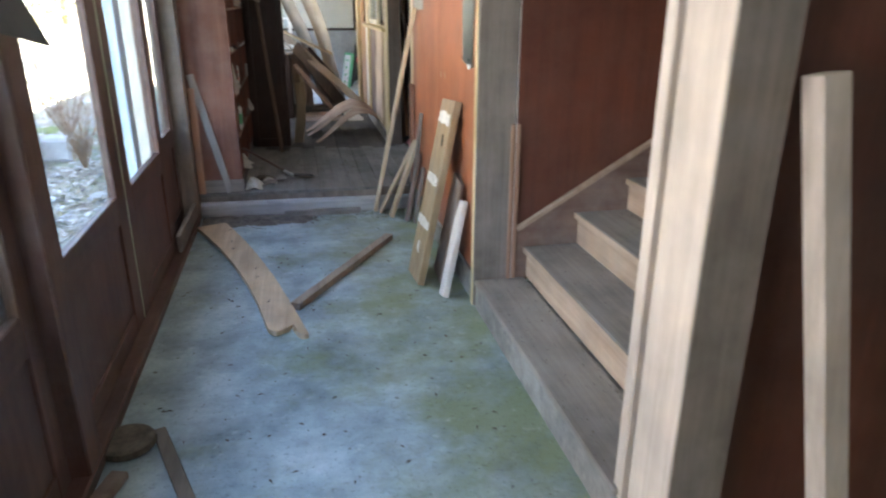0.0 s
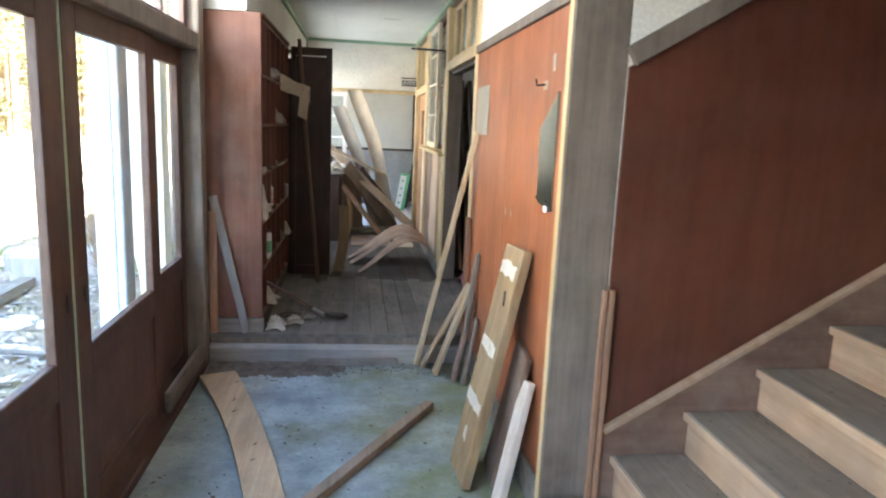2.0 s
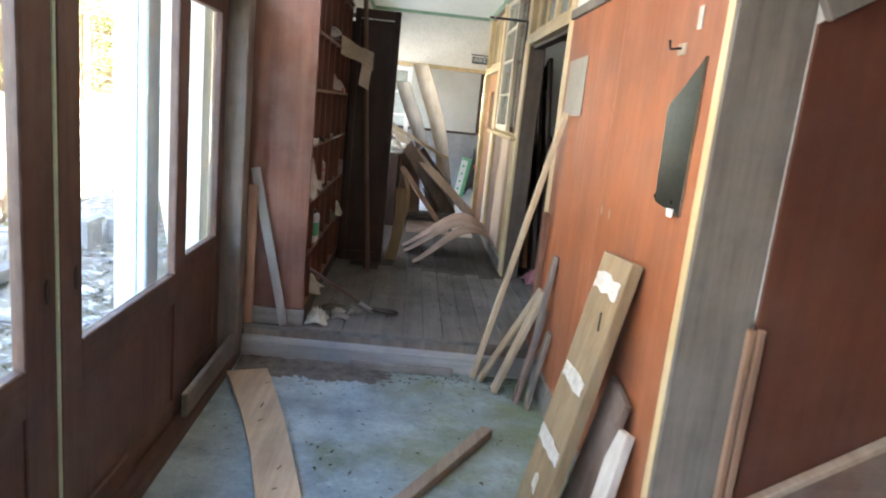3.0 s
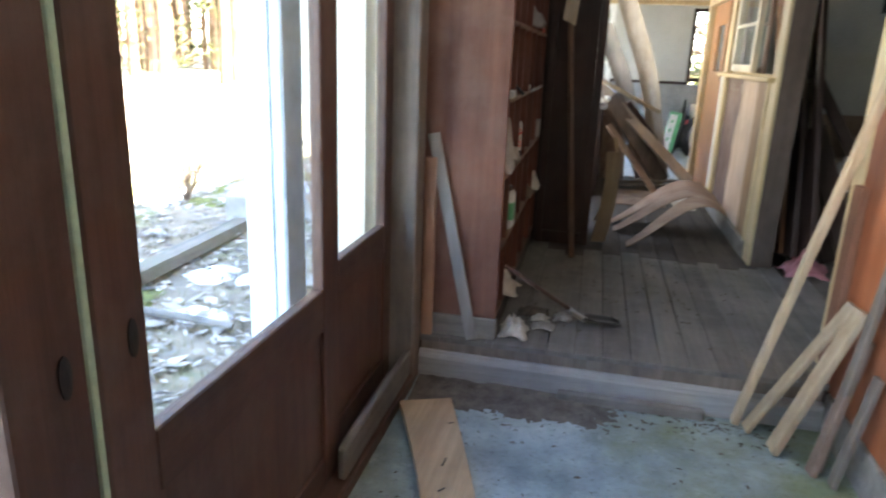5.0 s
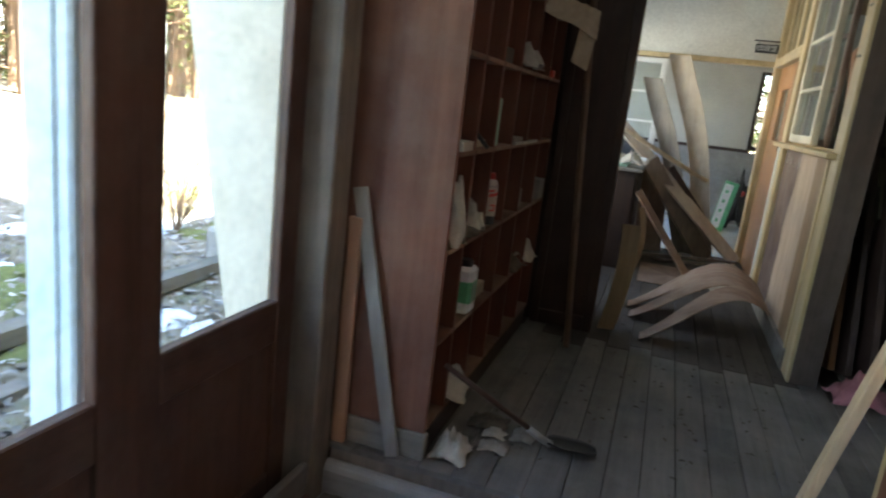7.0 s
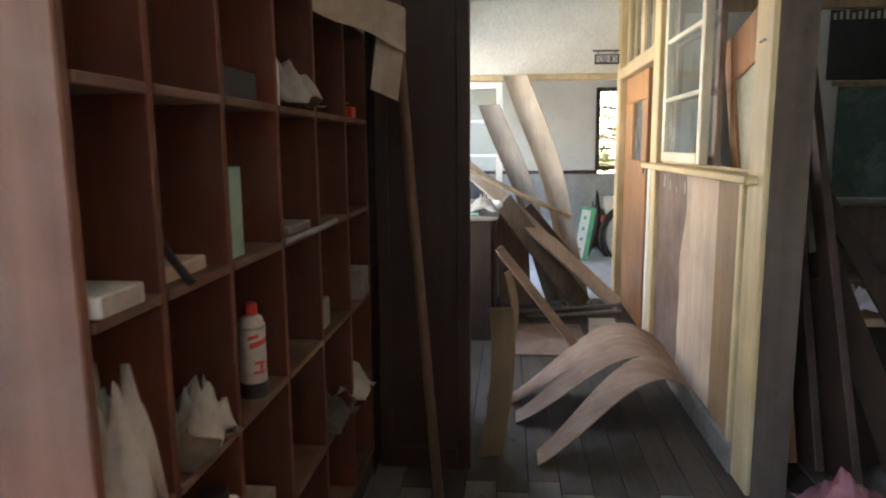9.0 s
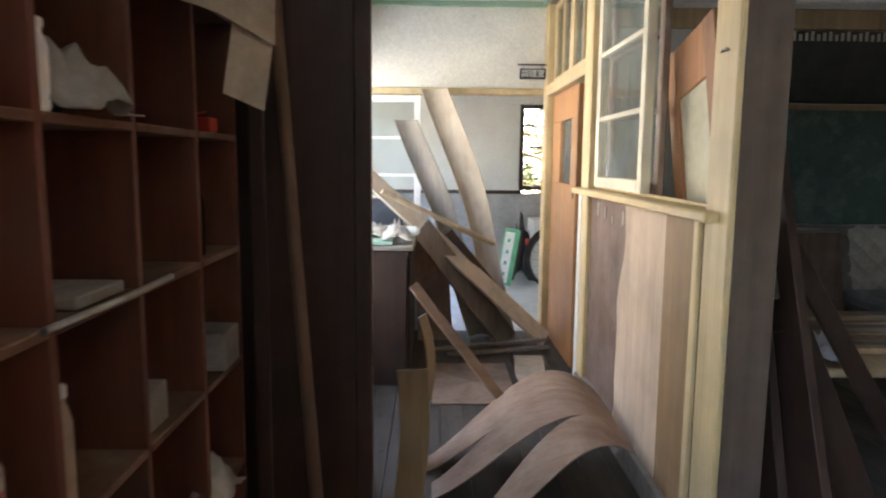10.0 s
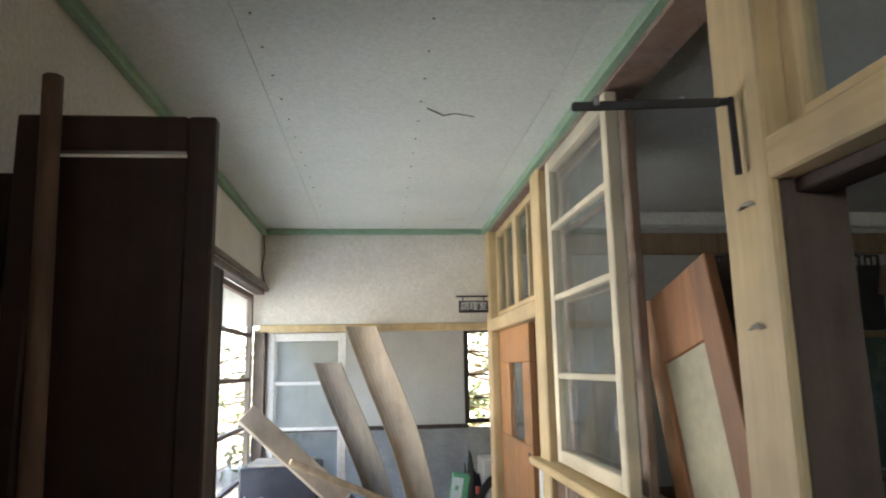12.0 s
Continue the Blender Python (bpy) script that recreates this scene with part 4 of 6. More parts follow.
part("front_panel", box(-0.425, -0.401, 7.692, 8.248, ZP, 1.95, 0.003), DARK_WOOD, cup)
part("top_panel", box(-0.712, -0.426, 7.692, 8.248, 1.93, 1.95, 0.003), DARK_WOOD, cup)
solo("wooden_pole", tube([(-0.36, 7.30, ZP + 0.005), (-0.46, 7.46, 1.2), (-0.548, 7.59, 2.19)], 0.017, 12), wood("brown_pole", (0.12, 0.07, 0.045), (0.2, 0.125, 0.085), 2), "round brown wooden pole leaning on the cupboard door", "pole", smooth=True)
solo("offcut_board", sheet(lambda u, v: (-0.25 + 0.09 * v + 0.05 * math.sin(2.2 * u), 7.72 + 0.02 * v, ZP + 0.008 + 0.60 * u), 10, 3, 0.012), OAK, "bowed ochre offcut leaning on the cupboard", "board")

# brush and litter by the shelf foot
shovel = thing("hand_shovel", (-0.2, 6.25, ZP), "small dark shovel with a thin brown handle, leaning in the shelf", "shovel")
part("handle", tube([(-0.615, 6.02, 0.50), (-0.33, 6.155, 0.285)], 0.010, 10), DOOR_BROWN, shovel, smooth=True)
part("ferrule", tube([(-0.335, 6.153, 0.288), (-0.29, 6.175, 0.252), (-0.255, 6.192, 0.228)], 0.013, 10), STEEL, shovel, "dull blue-grey steel ferrule", smooth=True)


def blade(u, v):
    w = 0.052 * min(1.0, 0.35 + 3.2 * u) * math.sqrt(max(0.02, 1 - max(0.0, (u - 0.62) / 0.38) ** 2))
    a = 2 * v - 1
    return (-0.27 + 0.17 * u - 0.47 * a * w, 6.185 + 0.09 * u + 0.88 * a * w, 0.232 - 0.036 * u + 0.014 * a * a)


part("blade", sheet(blade, 14, 8, 0.003), BLACK, shovel, "black rounded iron blade", smooth=True)
for i, (x, y, rx, ry, h, m) in enumerate(((-0.56, 6.03, 0.06, 0.08, 0.08, PAPER), (-0.44, 6.13, 0.05, 0.04, 0.03, CLAY), (-0.36, 6.26, 0.04, 0.05, 0.03, CLAY), (-0.5, 6.3, 0.07, 0.06, 0.03, DEBRIS), (-0.46, 6.22, 0.04, 0.03, 0.03, PAPER))):
    solo("crumpled_paper", crumple(x, y, ZP, rx, ry, h, 31 + 5 * i), m, "crumpled dusty paper litter on the floorboards", "litter", "litter by the shelf", smooth=True)

# ---- loose timber in the hall ----


def warped(u, v):
    x = -0.857 + 0.74 * u - 0.2 * u * u
    y = 5.62 - 1.79 * u
    w = 0.195 - 0.11 * u * (1 - u) + 0.012 * noise.noise(Vector((u * 6, v * 2, 1)))
    a = (v - 0.5) * w
    e = max(0.0, (u - 0.93) / 0.07)
    end = e * (0.03 * math.sin(9 * v) - 0.06 * math.exp(-((v - 0.62) / 0.07) ** 2))
    return (x + a, y + a * (0.4 - 0.75 * u) - end, 0.022 + 0.012 * math.sin(5 * u) * v)


plank = thing("warped_plank", (-0.5, 4.7, 0), "long curved pale plank with a split end on the concrete", "plank")
part("board", sheet(warped, 60, 16, 0.026), PALE, plank)
for u, v, l, a in ((0.10, 0.86, 0.022, 0.4), (0.23, 0.55, 0.05, 1.5), (0.31, 0.4, 0.03, 0.9), (0.52, 0.62, 0.03, 1.2), (0.60, 0.45, 0.02, 0.6), (0.80, 0.35, 0.035, 1.3)):
    c = Vector(warped(u, v)) + Vector((0, 0, 0.0135))
    dv = Vector((math.cos(a), math.sin(a), 0)) * l / 2
    part("knot_split", beam(c - dv, c + dv, 0.006, 0.002), BLACK_BOARD, plank, "dark split in the wood")
solo("timber_batten", beam((-0.28, 4.12, 0.022), (0.365, 5.16, 0.022), 0.055, 0.042), wood("grey_brown_batten", (0.22, 0.16, 0.115), (0.38, 0.29, 0.215), 1, 0.8), "rough square batten lying on the concrete", "batten")
NORM = Vector((-0.97, 0.0, 0.26))
lean = thing("leaning_drawer_front", (0.45, 4.48, 0), "ochre wooden panel with white paper straps leaning on the wall", "panel")
p0, p1 = Vector((0.425, 4.43, 0.004)), Vector((0.655, 4.51, 1.03))
part("board", beam(p0, p1, 0.30, 0.04, NORM), OAK, lean)
d = (p1 - p0).normalized()
nrm = (NORM - d * NORM.dot(d)).normalized()
acr = d.cross(nrm).normalized()
for f, w in ((0.9, 0.25), (0.57, 0.24), (0.33, 0.27), (0.185, 0.05)):
    c = p0 + (p1 - p0) * f + nrm * 0.0225
    def strap(u, v, c=c, w=w, f=f):
        a = (u - 0.5) * w * (1 + 0.06 * noise.noise(Vector((f * 9, v * 5, 2))))
        b = (v - 0.5) * 0.058 * (1 + 0.5 * noise.noise(Vector((u * 4 + f * 31, v * 1.5, f)))) + 0.004 * math.sin(5 * u)
        return c + acr * a + d * b + nrm * (0.001 + 0.003 * abs(noise.noise(Vector((u * 3, v * 3, f * 7)))))
    part("paper_strap", sheet(strap, 14, 6, 0.002), mottled("torn_white_paper", (0.50, 0.46, 0.40), (0.72, 0.68, 0.62), 12, 0.9, 40, 0.2), lean, "torn white paper strap")
part("latch", beam(p0 + d * 0.86 + nrm * 0.03 + acr * 0.06, p0 + d * 0.80 + nrm * 0.03 + acr * 0.09, 0.008, 0.006, nrm), BLACK, lean, "small dark iron latch")
solo("leaning_board", beam((0.56, 4.42, 0.01), (0.662, 4.34, 0.62), 0.20, 0.025, NORM), PANEL_GREY, "brown board leaning behind the ochre panel", "board")
solo("leaning_board", beam((0.53, 4.13, 0.008), (0.66, 4.24, 0.52), 0.105, 0.03, NORM), wood("whitewashed_board", (0.5, 0.44, 0.38), (0.68, 0.62, 0.55), 2, 0.8), "short whitewashed board leaning on the wall", "board")
for a, b, w, h, m, lab in (((0.35, 5.84, 0.006), (0.67, 5.80, 1.51), 0.045, 0.028, PALE_Z, "long pale lath leaning on the red wall"), ((0.385, 5.80, 0.005), (0.665, 5.79, 0.56), 0.07, 0.02, PALE_Z, "short grey-white slat leaning on the wall"), ((0.45, 5.66, 0.008), (0.662, 5.70, 0.57), 0.085, 0.026, PALE_Z, "short pale slat leaning on the wall"), ((0.585, 5.58, 0.006), (0.668, 5.56, 0.80), 0.05, 0.022, GREY_POST, "grey slat standing against the wall"), ((0.55, 5.54, 0.006), (0.662, 5.60, 0.50), 0.06, 0.024, PANEL_GREY, "brown slat leaning on the wall"), ((0.60, 5.48, 0.006), (0.668, 5.48, 0.42), 0.05, 0.02, GREY_POST, "short grey slat against the skirting")):
    solo("slat", beam(a, b, w, h, NORM), m, lab, "slat", "slats leaning on the wall")
solo("stub_post", box(-0.953, -0.905, 5.897, 5.919, ZP + 0.001, 0.965, 0.004), wood("reddish_stub", (0.3, 0.16, 0.10), (0.45, 0.26, 0.17), 2), "short reddish timber standing by the shelf", "timber")
solo("stub_board", box(0.655, 0.684, 5.905, 5.99, ZP + 0.001, 0.96, 0.004), wood("reddish_wall_stub", (0.20, 0.085, 0.05), (0.32, 0.15, 0.09), 2), "short reddish timber standing at the end of the red wall", "timber")
solo("lath", beam((-0.728, 5.90, ZP + 0.004), (-0.925, 5.909, 1.06), 0.05, 0.012, (0, -1, 0.02)), wood("pale_grey_lath", (0.36, 0.33, 0.30), (0.52, 0.49, 0.45), 2), "pale grey lath leaning against the shelf end", "lath")
for x in (0.826, 0.853):
    solo("moulding_strip", box(x, x + 0.022, 3.93, 3.949, 0.167, 0.985, 0.004), wood("brown_moulding", (0.26, 0.14, 0.085), (0.4, 0.24, 0.155), 2), "thin brown moulding standing on the bottom tread", "moulding", "moulding strips")
solo("leaning_stud", beam((1.09, 1.87, 0.004), (0.90, 2.03, 1.41), 0.07, 0.07, (0, -1, 0)), PINK_POST, "pale sawn stud leaning on the red wall", "stud")
lid = thing("pot_lid", (-0.90, 3.05, 0), "dark round rusty lid lying on the concrete", "lid")
part("disc", lathe(-0.90, 3.05, [(0.1, 0.004), (0.105, 0.01), (0.1, 0.03), (0.085, 0.034), (0.02, 0.03)], 24), DEBRIS, lid)
solo("floor_slat", beam((-0.80, 3.12, 0.01), (-0.55, 2.45, 0.01), 0.05, 0.015), wood("dark_slat", (0.13, 0.1, 0.07), (0.24, 0.19, 0.14), 1), "grey slat lying by the rusty lid", "slat")
solo("hanging_flap", sheet(lambda u, v: (-0.95 + 0.10 * u, 2.36 + 0.24 * v + 0.14 * u * v + 0.12 * u, 1.89 - 0.46 * u * (0.88 + 0.12 * v)), 8, 8, 0.006), BLACK_BOARD, "black torn board hanging from the door lintel", "board")
solo("kick_offcut", beam((-0.95, 2.62, 0.02), (-0.88, 2.86, 0.02), 0.06, 0.03), PANEL_GREY, "short pale offcut on the floor by the doors", "offcut")

XW = XR - 0.015
# fixings on the red wall
bm = bmesh.new()
pts = ((4.158, 1.685), (4.20, 1.655), (4.29, 1.60), (4.378, 1.55), (4.384, 1.53), (4.366, 1.262), (4.352, 1.252), (4.16, 1.235))
bm.faces.new([bm.verts.new((XW - 0.009, y, z)) for y, z in pts])
r = bmesh.ops.extrude_face_region(bm, geom=bm.faces[:])
bmesh.ops.translate(bm, verts=[v for v in r["geom"] if isinstance(v, bmesh.types.BMVert)], vec=(0.008, 0, 0))
mir = thing("broken_mirror", (XW - 0.005, 4.28, 1.24), "broken tarnished mirror fixed to the red wall", "mirror")
part("mirror_glass", bm, MIRROR, mir)
part("clip", box(XW - 0.016, XW - 0.0095, 4.20, 4.24, 1.225, 1.25, 0.002), WHITE, mir)
for y, z in ((4.36, 1.27), (4.22, 1.27)):
    part("screw", box(XW - 0.014, XW - 0.0095, y - 0.005, y + 0.005, z - 0.005, z + 0.005, 0.001), BLACK, mir)
solo("notice_paper", sheet(lambda u, v: (XW - 0.004 - 0.004 * math.sin(3 * u), 5.53 + 0.37 * u, 1.50 + 0.28 * v - 0.01 * u), 6, 4, 0.002), mottled("grey_card", (0.31, 0.275, 0.22), (0.40, 0.36, 0.295), 4, 0.85), "blank grey card pinned on the red wall", "notice")
solo("tag_paper", box(XW - 0.004, XW - 0.001, 4.24, 4.275, 1.765, 1.83, 0.001), PAPER, "small white tag on the red wall", "tag")
hook = thing("wall_hook", (XW - 0.02, 4.36, 1.72), "small rusty coat hook on the red wall", "hook")
hp = part("plate", box(XW - 0.006, XW - 0.0005, 4.33, 4.39, 1.70, 1.735, 0.002), TAN_PAPER, hook)
part("prong", tube([(XW - 0.006, 4.36, 1.72), (XW - 0.04, 4.36, 1.715), (XW - 0.045, 4.36, 1.74)], 0.004), BLACK, hp)
for y, z in ((4.84, 1.13), (4.95, 1.13)):
    solo("paint_fleck", sheet(lambda u, v, y=y, z=z: (XW - 0.0015, y + 0.012 * (u - 0.5), z + 0.03 * (v - 0.5) + 0.01 * u), 3, 3, 0.001), PAPER, "pale scuffed paper fleck on the red wall", "fleck", "wall flecks")

# ---- corridor window sash, doors and sign ----
glazed("corridor_sash", 8.31, 9.06, 1.317, 2.50, XR + 0.015, "cream painted four pane sash, slid half open", panes_z=(1.64, 1.94, 2.22), kneel=False, stile=0.05, rail=0.05, thick=0.04, mat=wood("cream_paint_stile", (0.62, 0.56, 0.43), (0.76, 0.70, 0.56), 2, 0.5), math_=wood("cream_paint_rail", (0.62, 0.56, 0.43), (0.76, 0.70, 0.56), 1, 0.5), cat="window")
glazed("corridor_sash", 8.36, 9.16, 1.303, 2.50, XR + 0.09, "brown inner sash behind the cream one", panes_z=(1.64, 1.94, 2.22), kneel=False, stile=0.05, rail=0.05, thick=0.03, mat=PANEL_GREY, math_=PANEL_GREY, cat="window")
od = thing("orange_door", (XR + 0.06, 9.98, ZP), "orange varnished sliding door with a small pane, ajar", "door")
part("leaf_low", box(XR + 0.035, XR + 0.07, 9.68, 10.49, ZP, 1.30, 0.003), ORANGE, od)
part("leaf_top", box(XR + 0.035, XR + 0.07, 9.68, 10.49, 1.70, 1.888, 0.003), ORANGE, od)
part("stile", box(XR + 0.035, XR + 0.07, 9.68, 9.85, 1.301, 1.699, 0.003), ORANGE, od)
part("stile", box(XR + 0.035, XR + 0.07, 10.2, 10.49, 1.301, 1.699, 0.003), ORANGE, od)
g = part("pane", box(XR + 0.05, XR + 0.055, 9.851, 10.199, 1.301, 1.699, 0), FROST, od, "small dusty pane")
part("finger_pull", box(XR + 0.031, XR + 0.0345, 9.73, 9.76, 1.22, 1.27, 0.001), BLACK, od)
# added dark sheet standing for the unlit room behind the ajar door
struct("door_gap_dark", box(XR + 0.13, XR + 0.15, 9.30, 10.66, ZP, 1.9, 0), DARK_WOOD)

sign = thing("room_sign", (0.6, 10.58, 2.02), "black hanging room sign with white characters", "sign")
part("plate", box(0.505, 0.688, 10.572, 10.588, 2.012, 2.085, 0.002), BLACK_BOARD, sign)
part("rod", tube([(0.49, 10.58, 2.112), (0.698, 10.58, 2.112)], 0.006), BLACK, sign)
for x in (0.53, 0.66):
    part("hanger", box(x - 0.003, x + 0.003, 10.577, 10.583, 2.085, 2.108, 0), BLACK, sign)
text_mesh("lettering", "調理室", 0.056, Matrix.Translation((0.597, 10.5705, 2.048)) @ Matrix.Rotation(radians(90), 4, 'X'), WHITE, sign)

stay = thing("iron_stay", (0.66, 7.6, 2.02), "black iron sign bracket fixed to the pale post", "bracket")
part("arm", beam((0.66, 7.585, 2.165), (0.39, 7.645, 2.175), 0.018, 0.008, (0, 0.9, 0.2)), BLACK, stay)
part("pin", tube([(0.68, 7.58, 2.165), (0.655, 7.585, 2.165)], 0.008), BLACK, stay)
part("stem", tube([(0.675, 7.575, 2.17), (0.675, 7.57, 2.02)], 0.007), BLACK, stay)
for x in (0.43, 0.60):
    part("rivet", lathe(x, 7.615, [(0.006, 2.168), (0.006, 2.186)], 8), STEEL, stay)
for y, z in ((7.57, 1.95), (7.575, 1.73)):
    solo("post_scrap", crumple(XR - 0.015, y, z, 0.008, 0.02, 0.012, y * z), PAPER, "torn tape scrap stuck on the post", "scrap", "tape scraps")

# stacked doors leaning behind the corridor window
def leaning_door(x, dy, label, tilt, mat):
    """A panelled door tipped sideways behind the window wall."""
    t = thing("stored_door", (x, 8.0 + dy, ZP), label, "door", "stored doors")
    m = Matrix.Translation((x, 8.04 + dy, 1.955)) @ Matrix.Rotation(radians(tilt), 4, 'X') @ Matrix.Rotation(radians(-2), 4, 'Y')
    W, H = 0.46, 1.75

    def put(name, bm, mt, lab=""):
        bmesh.ops.transform(bm, matrix=m, verts=bm.verts)
        part(name, bm, mt, t, lab)
    put("stile", box(-0.015, 0.015, 0, 0.10, -H, 0, 0.003), mat)
    put("stile", box(-0.015, 0.015, W - 0.09, W, -H, 0, 0.003), mat)
    put("top_panel", box(-0.012, 0.012, 0.10, W - 0.09, -0.20, 0, 0.003), mat)
    put("mid_rail", box(-0.015, 0.015, 0.10, W - 0.09, -1.05, -0.95, 0.003), mat)
    put("bottom_panel", box(-0.01, 0.01, 0.10, W - 0.09, -H, -1.051, 0.003), mat)
    put("pane", box(-0.003, 0.003, 0.101, W - 0.091, -0.949, -0.201, 0), FROSTED, "dusty yellowed glass pane")
    return t


leaning_door(0.845, 0.0, "orange-brown glazed door stored leaning behind the window", -13, wood("red_brown_door", (0.24, 0.10, 0.042), (0.40, 0.185, 0.08), 2, 0.5))
leaning_door(0.90, -0.03, "dark door stacked behind an orange one", -15, DARK_WOOD)
leaning_door(0.96, -0.08, "dark door at the back of the stack", -18, DARK_WOOD)

# ---- kitchen room ----
cbd = thing("chalkboard", (3.5, YE - 0.05, 0.96), "faded green chalkboard with pale wooden frame", "chalkboard")
part("board", box(2.3, 4.14, YE - 0.045, YE - 0.031, 1.0, 1.82, 0), CHALK, cbd)
part("tray", box(2.25, 4.3, YE - 0.12, YE - 0.031, 0.955, 0.985, 0.004), GREY_X, cbd)
part("frame_top", box(2.25, 4.2, YE - 0.055, YE - 0.031, 1.822, 1.86, 0.003), OAK, cbd)
part("frame_side", box(4.142, 4.2, YE - 0.055, YE - 0.031, 0.986, 1.82, 0.003), OAK, cbd)
solo("wall_board", box(2.2, 3.35, YE - 0.05, YE - 0.042, 1.87, 2.37, 0.002), BLACK_BOARD, "black notice board with a row of pale labels", "board")
for i in range(26):
    xx = 2.22 + i * 0.043
    solo("name_label", box(xx, xx + 0.022, YE - 0.056, YE - 0.0505, 2.30, 2.345 + 0.01 * (i % 3), 0.001), PAPER, "small pale label on the notice board", "label", "notice labels")
solo("wall_sheet", box(3.40, 4.20, YE - 0.05, YE - 0.0405, 1.87, 2.45, 0.002), ORANGE, "brown hardboard sheet above the chalkboard", "board")
solo("slipped_board", beam((3.32, YE - 0.075, 2.20), (4.15, YE - 0.075, 2.0), 0.03, 0.20, (0, 0, 1)), PLY, "slipped pale brown board above the chalkboard", "board")
struct("wall_kitchen_plaster", box(4.23, 5.09, YE - 0.05, YE - 0.002, 1.95, 2.37, 0), WHITE_PAINT)
sofa = thing("bench_seat", (3.15, 9.9, ZP), "grey quilted bench seat on dark metal legs", "seat")


def quilt(u, v):
    z = 0.60 + 0.42 * v
    return (2.60 + 0.75 * u, 10.0 + 0.10 * v - 0.009 * abs(math.sin(19 * (u + 0.56 * v))) - 0.009 * abs(math.sin(19 * (u - 0.56 * v))), z)


part("backrest", sheet(quilt, 90, 50, 0.09), CLAY, sofa, "diamond quilted grey back")
part("cushion", box(2.55, 3.5, 9.45, 9.98, 0.52, 0.64, 0.04), mottled("grey_vinyl", (0.13, 0.13, 0.135), (0.22, 0.22, 0.22), 5, 0.5), sofa)
part("seat_frame", box(2.57, 3.48, 9.48, 9.97, 0.47, 0.519, 0.005), BLACK, sofa)
for x in (2.62, 3.40):
    for y in (9.52, 9.92):
        part("leg", tube([(x, y, ZP), (x, y, 0.47)], 0.018), BLACK, sofa)
desk = thing("desk", (3.9, 9.2, ZP), "small pale topped wooden desk with papers", "desk")
part("desk_top", box(3.3, 4.1, 8.95, 9.45, 0.80, 0.83, 0.005), PALE, desk)
part("drawer_box", box(3.4, 4.05, 9.0, 9.4, 0.62, 0.799, 0.004), PANEL_GREY, desk)
for x in (3.42, 4.03):
    for y in (9.02, 9.38):
        part("leg", box(x - 0.02, x + 0.02, y - 0.02, y + 0.02, ZP, 0.619, 0.003), PANEL_GREY, desk)
tbl = thing("work_table", (1.7, 8.7, ZP), "low wooden work table stacked with loose boards", "table")
part("tabletop", box(1.25, 2.6, 8.2, 9.2, 0.62, 0.66, 0.006), PALE, tbl)
for x in (1.3, 2.54):
    for y in (8.25, 9.14):
        part("leg", box(x - 0.03, x + 0.03, y - 0.03, y + 0.03, ZP, 0.619, 0.004), PANEL_GREY, tbl)
rng = random.Random(8)
for i in range(9):
    y = 8.4 + 0.085 * i
    solo("loose_board", beam((1.3 + rng.uniform(0, 0.2), y + rng.uniform(-0.02, 0.02), 0.675), (2.5 + rng.uniform(-0.2, 0.2), y + rng.uniform(-0.06, 0.06), 0.675), 0.072, 0.026), (PALE, GREY_X, PLY)[i % 3], "loose weathered board lying on the work table", "board", "boards on the table")
solo("cloth", crumple(1.42, 8.27, 0.662, 0.13, 0.06, 0.14, 5.5, 20), CLOTH, "crumpled pale lilac cloth on the work table", "cloth", smooth=True)
for i, (x, w) in enumerate(((0.92, 0.10), (0.99, 0.12), (1.08, 0.11), (1.16, 0.12))):
    solo("stored_board", beam((1.06 + 0.09 * i, 7.80 - 0.025 * i, ZP + 0.012), (0.965 + 0.02 * i, 7.90 - 0.015 * i, 1.16 - 0.05 * i), w + 0.02, 0.02, (0.3, -1, 0)), DARK_WOOD, "dark board leaning beside the doorway", "board", "boards by the doorway")
solo("brace_board", beam((1.62, 8.06, 0.40), (0.98, 7.96, 1.36), 0.07, 0.025, (0.0, -1, 0.1)), DARK_WOOD, "dark board propped across the work table", "board")
solo("cloth", crumple(0.98, 7.42, ZP, 0.12, 0.1, 0.12, 9.5, 16), PINK, "faded pink rag on the kitchen floor", "cloth", smooth=True)

# ---- far end of the corridor ----
cab = thing("low_cabinet", (-0.5, 9.9, ZP), "dark low cabinet buried under papers", "cabinet")
part("body", box(-0.712, -0.24, 9.35, 10.45, ZP, 0.95, 0.006), DARK_WOOD, cab)
part("top", box(-0.713, -0.20, 9.32, 10.48, 0.952, 0.98, 0.005), GREY_X, cab)
part("door", box(-0.239, -0.225, 9.40, 9.88, 0.25, 0.9, 0.003), DARK_WOOD, cab)
part("door", box(-0.239, -0.225, 9.90, 10.40, 0.25, 0.9, 0.003), DARK_WOOD, cab)
solo("green_folder", box(-0.70, -0.32, 9.34, 9.75, 0.983, 1.0, 0.002), MINT, "pale green folder on the low cabinet", "folder")
solo("dark_case", box(-0.70, -0.30, 10.08, 10.40, 0.983, 1.19, 0.01), mottled("dark_blue_case", (0.02, 0.022, 0.035), (0.05, 0.055, 0.075), 6, 0.45), "dark case with pale lid on the low cabinet", "case")
solo("case_paper", box(-0.66, -0.34, 10.1, 10.38, 1.192, 1.205, 0.002), PAPER, "stack of pale papers on the dark case", "papers")
solo("paper_roll", beam((-0.62, 9.80, 1.02), (-0.18, 9.72, 1.02), 0.055, 0.055, (0, 0, 1), 0.018), WHITE_PAINT, "rolled white paper on the low cabinet", "paper roll")
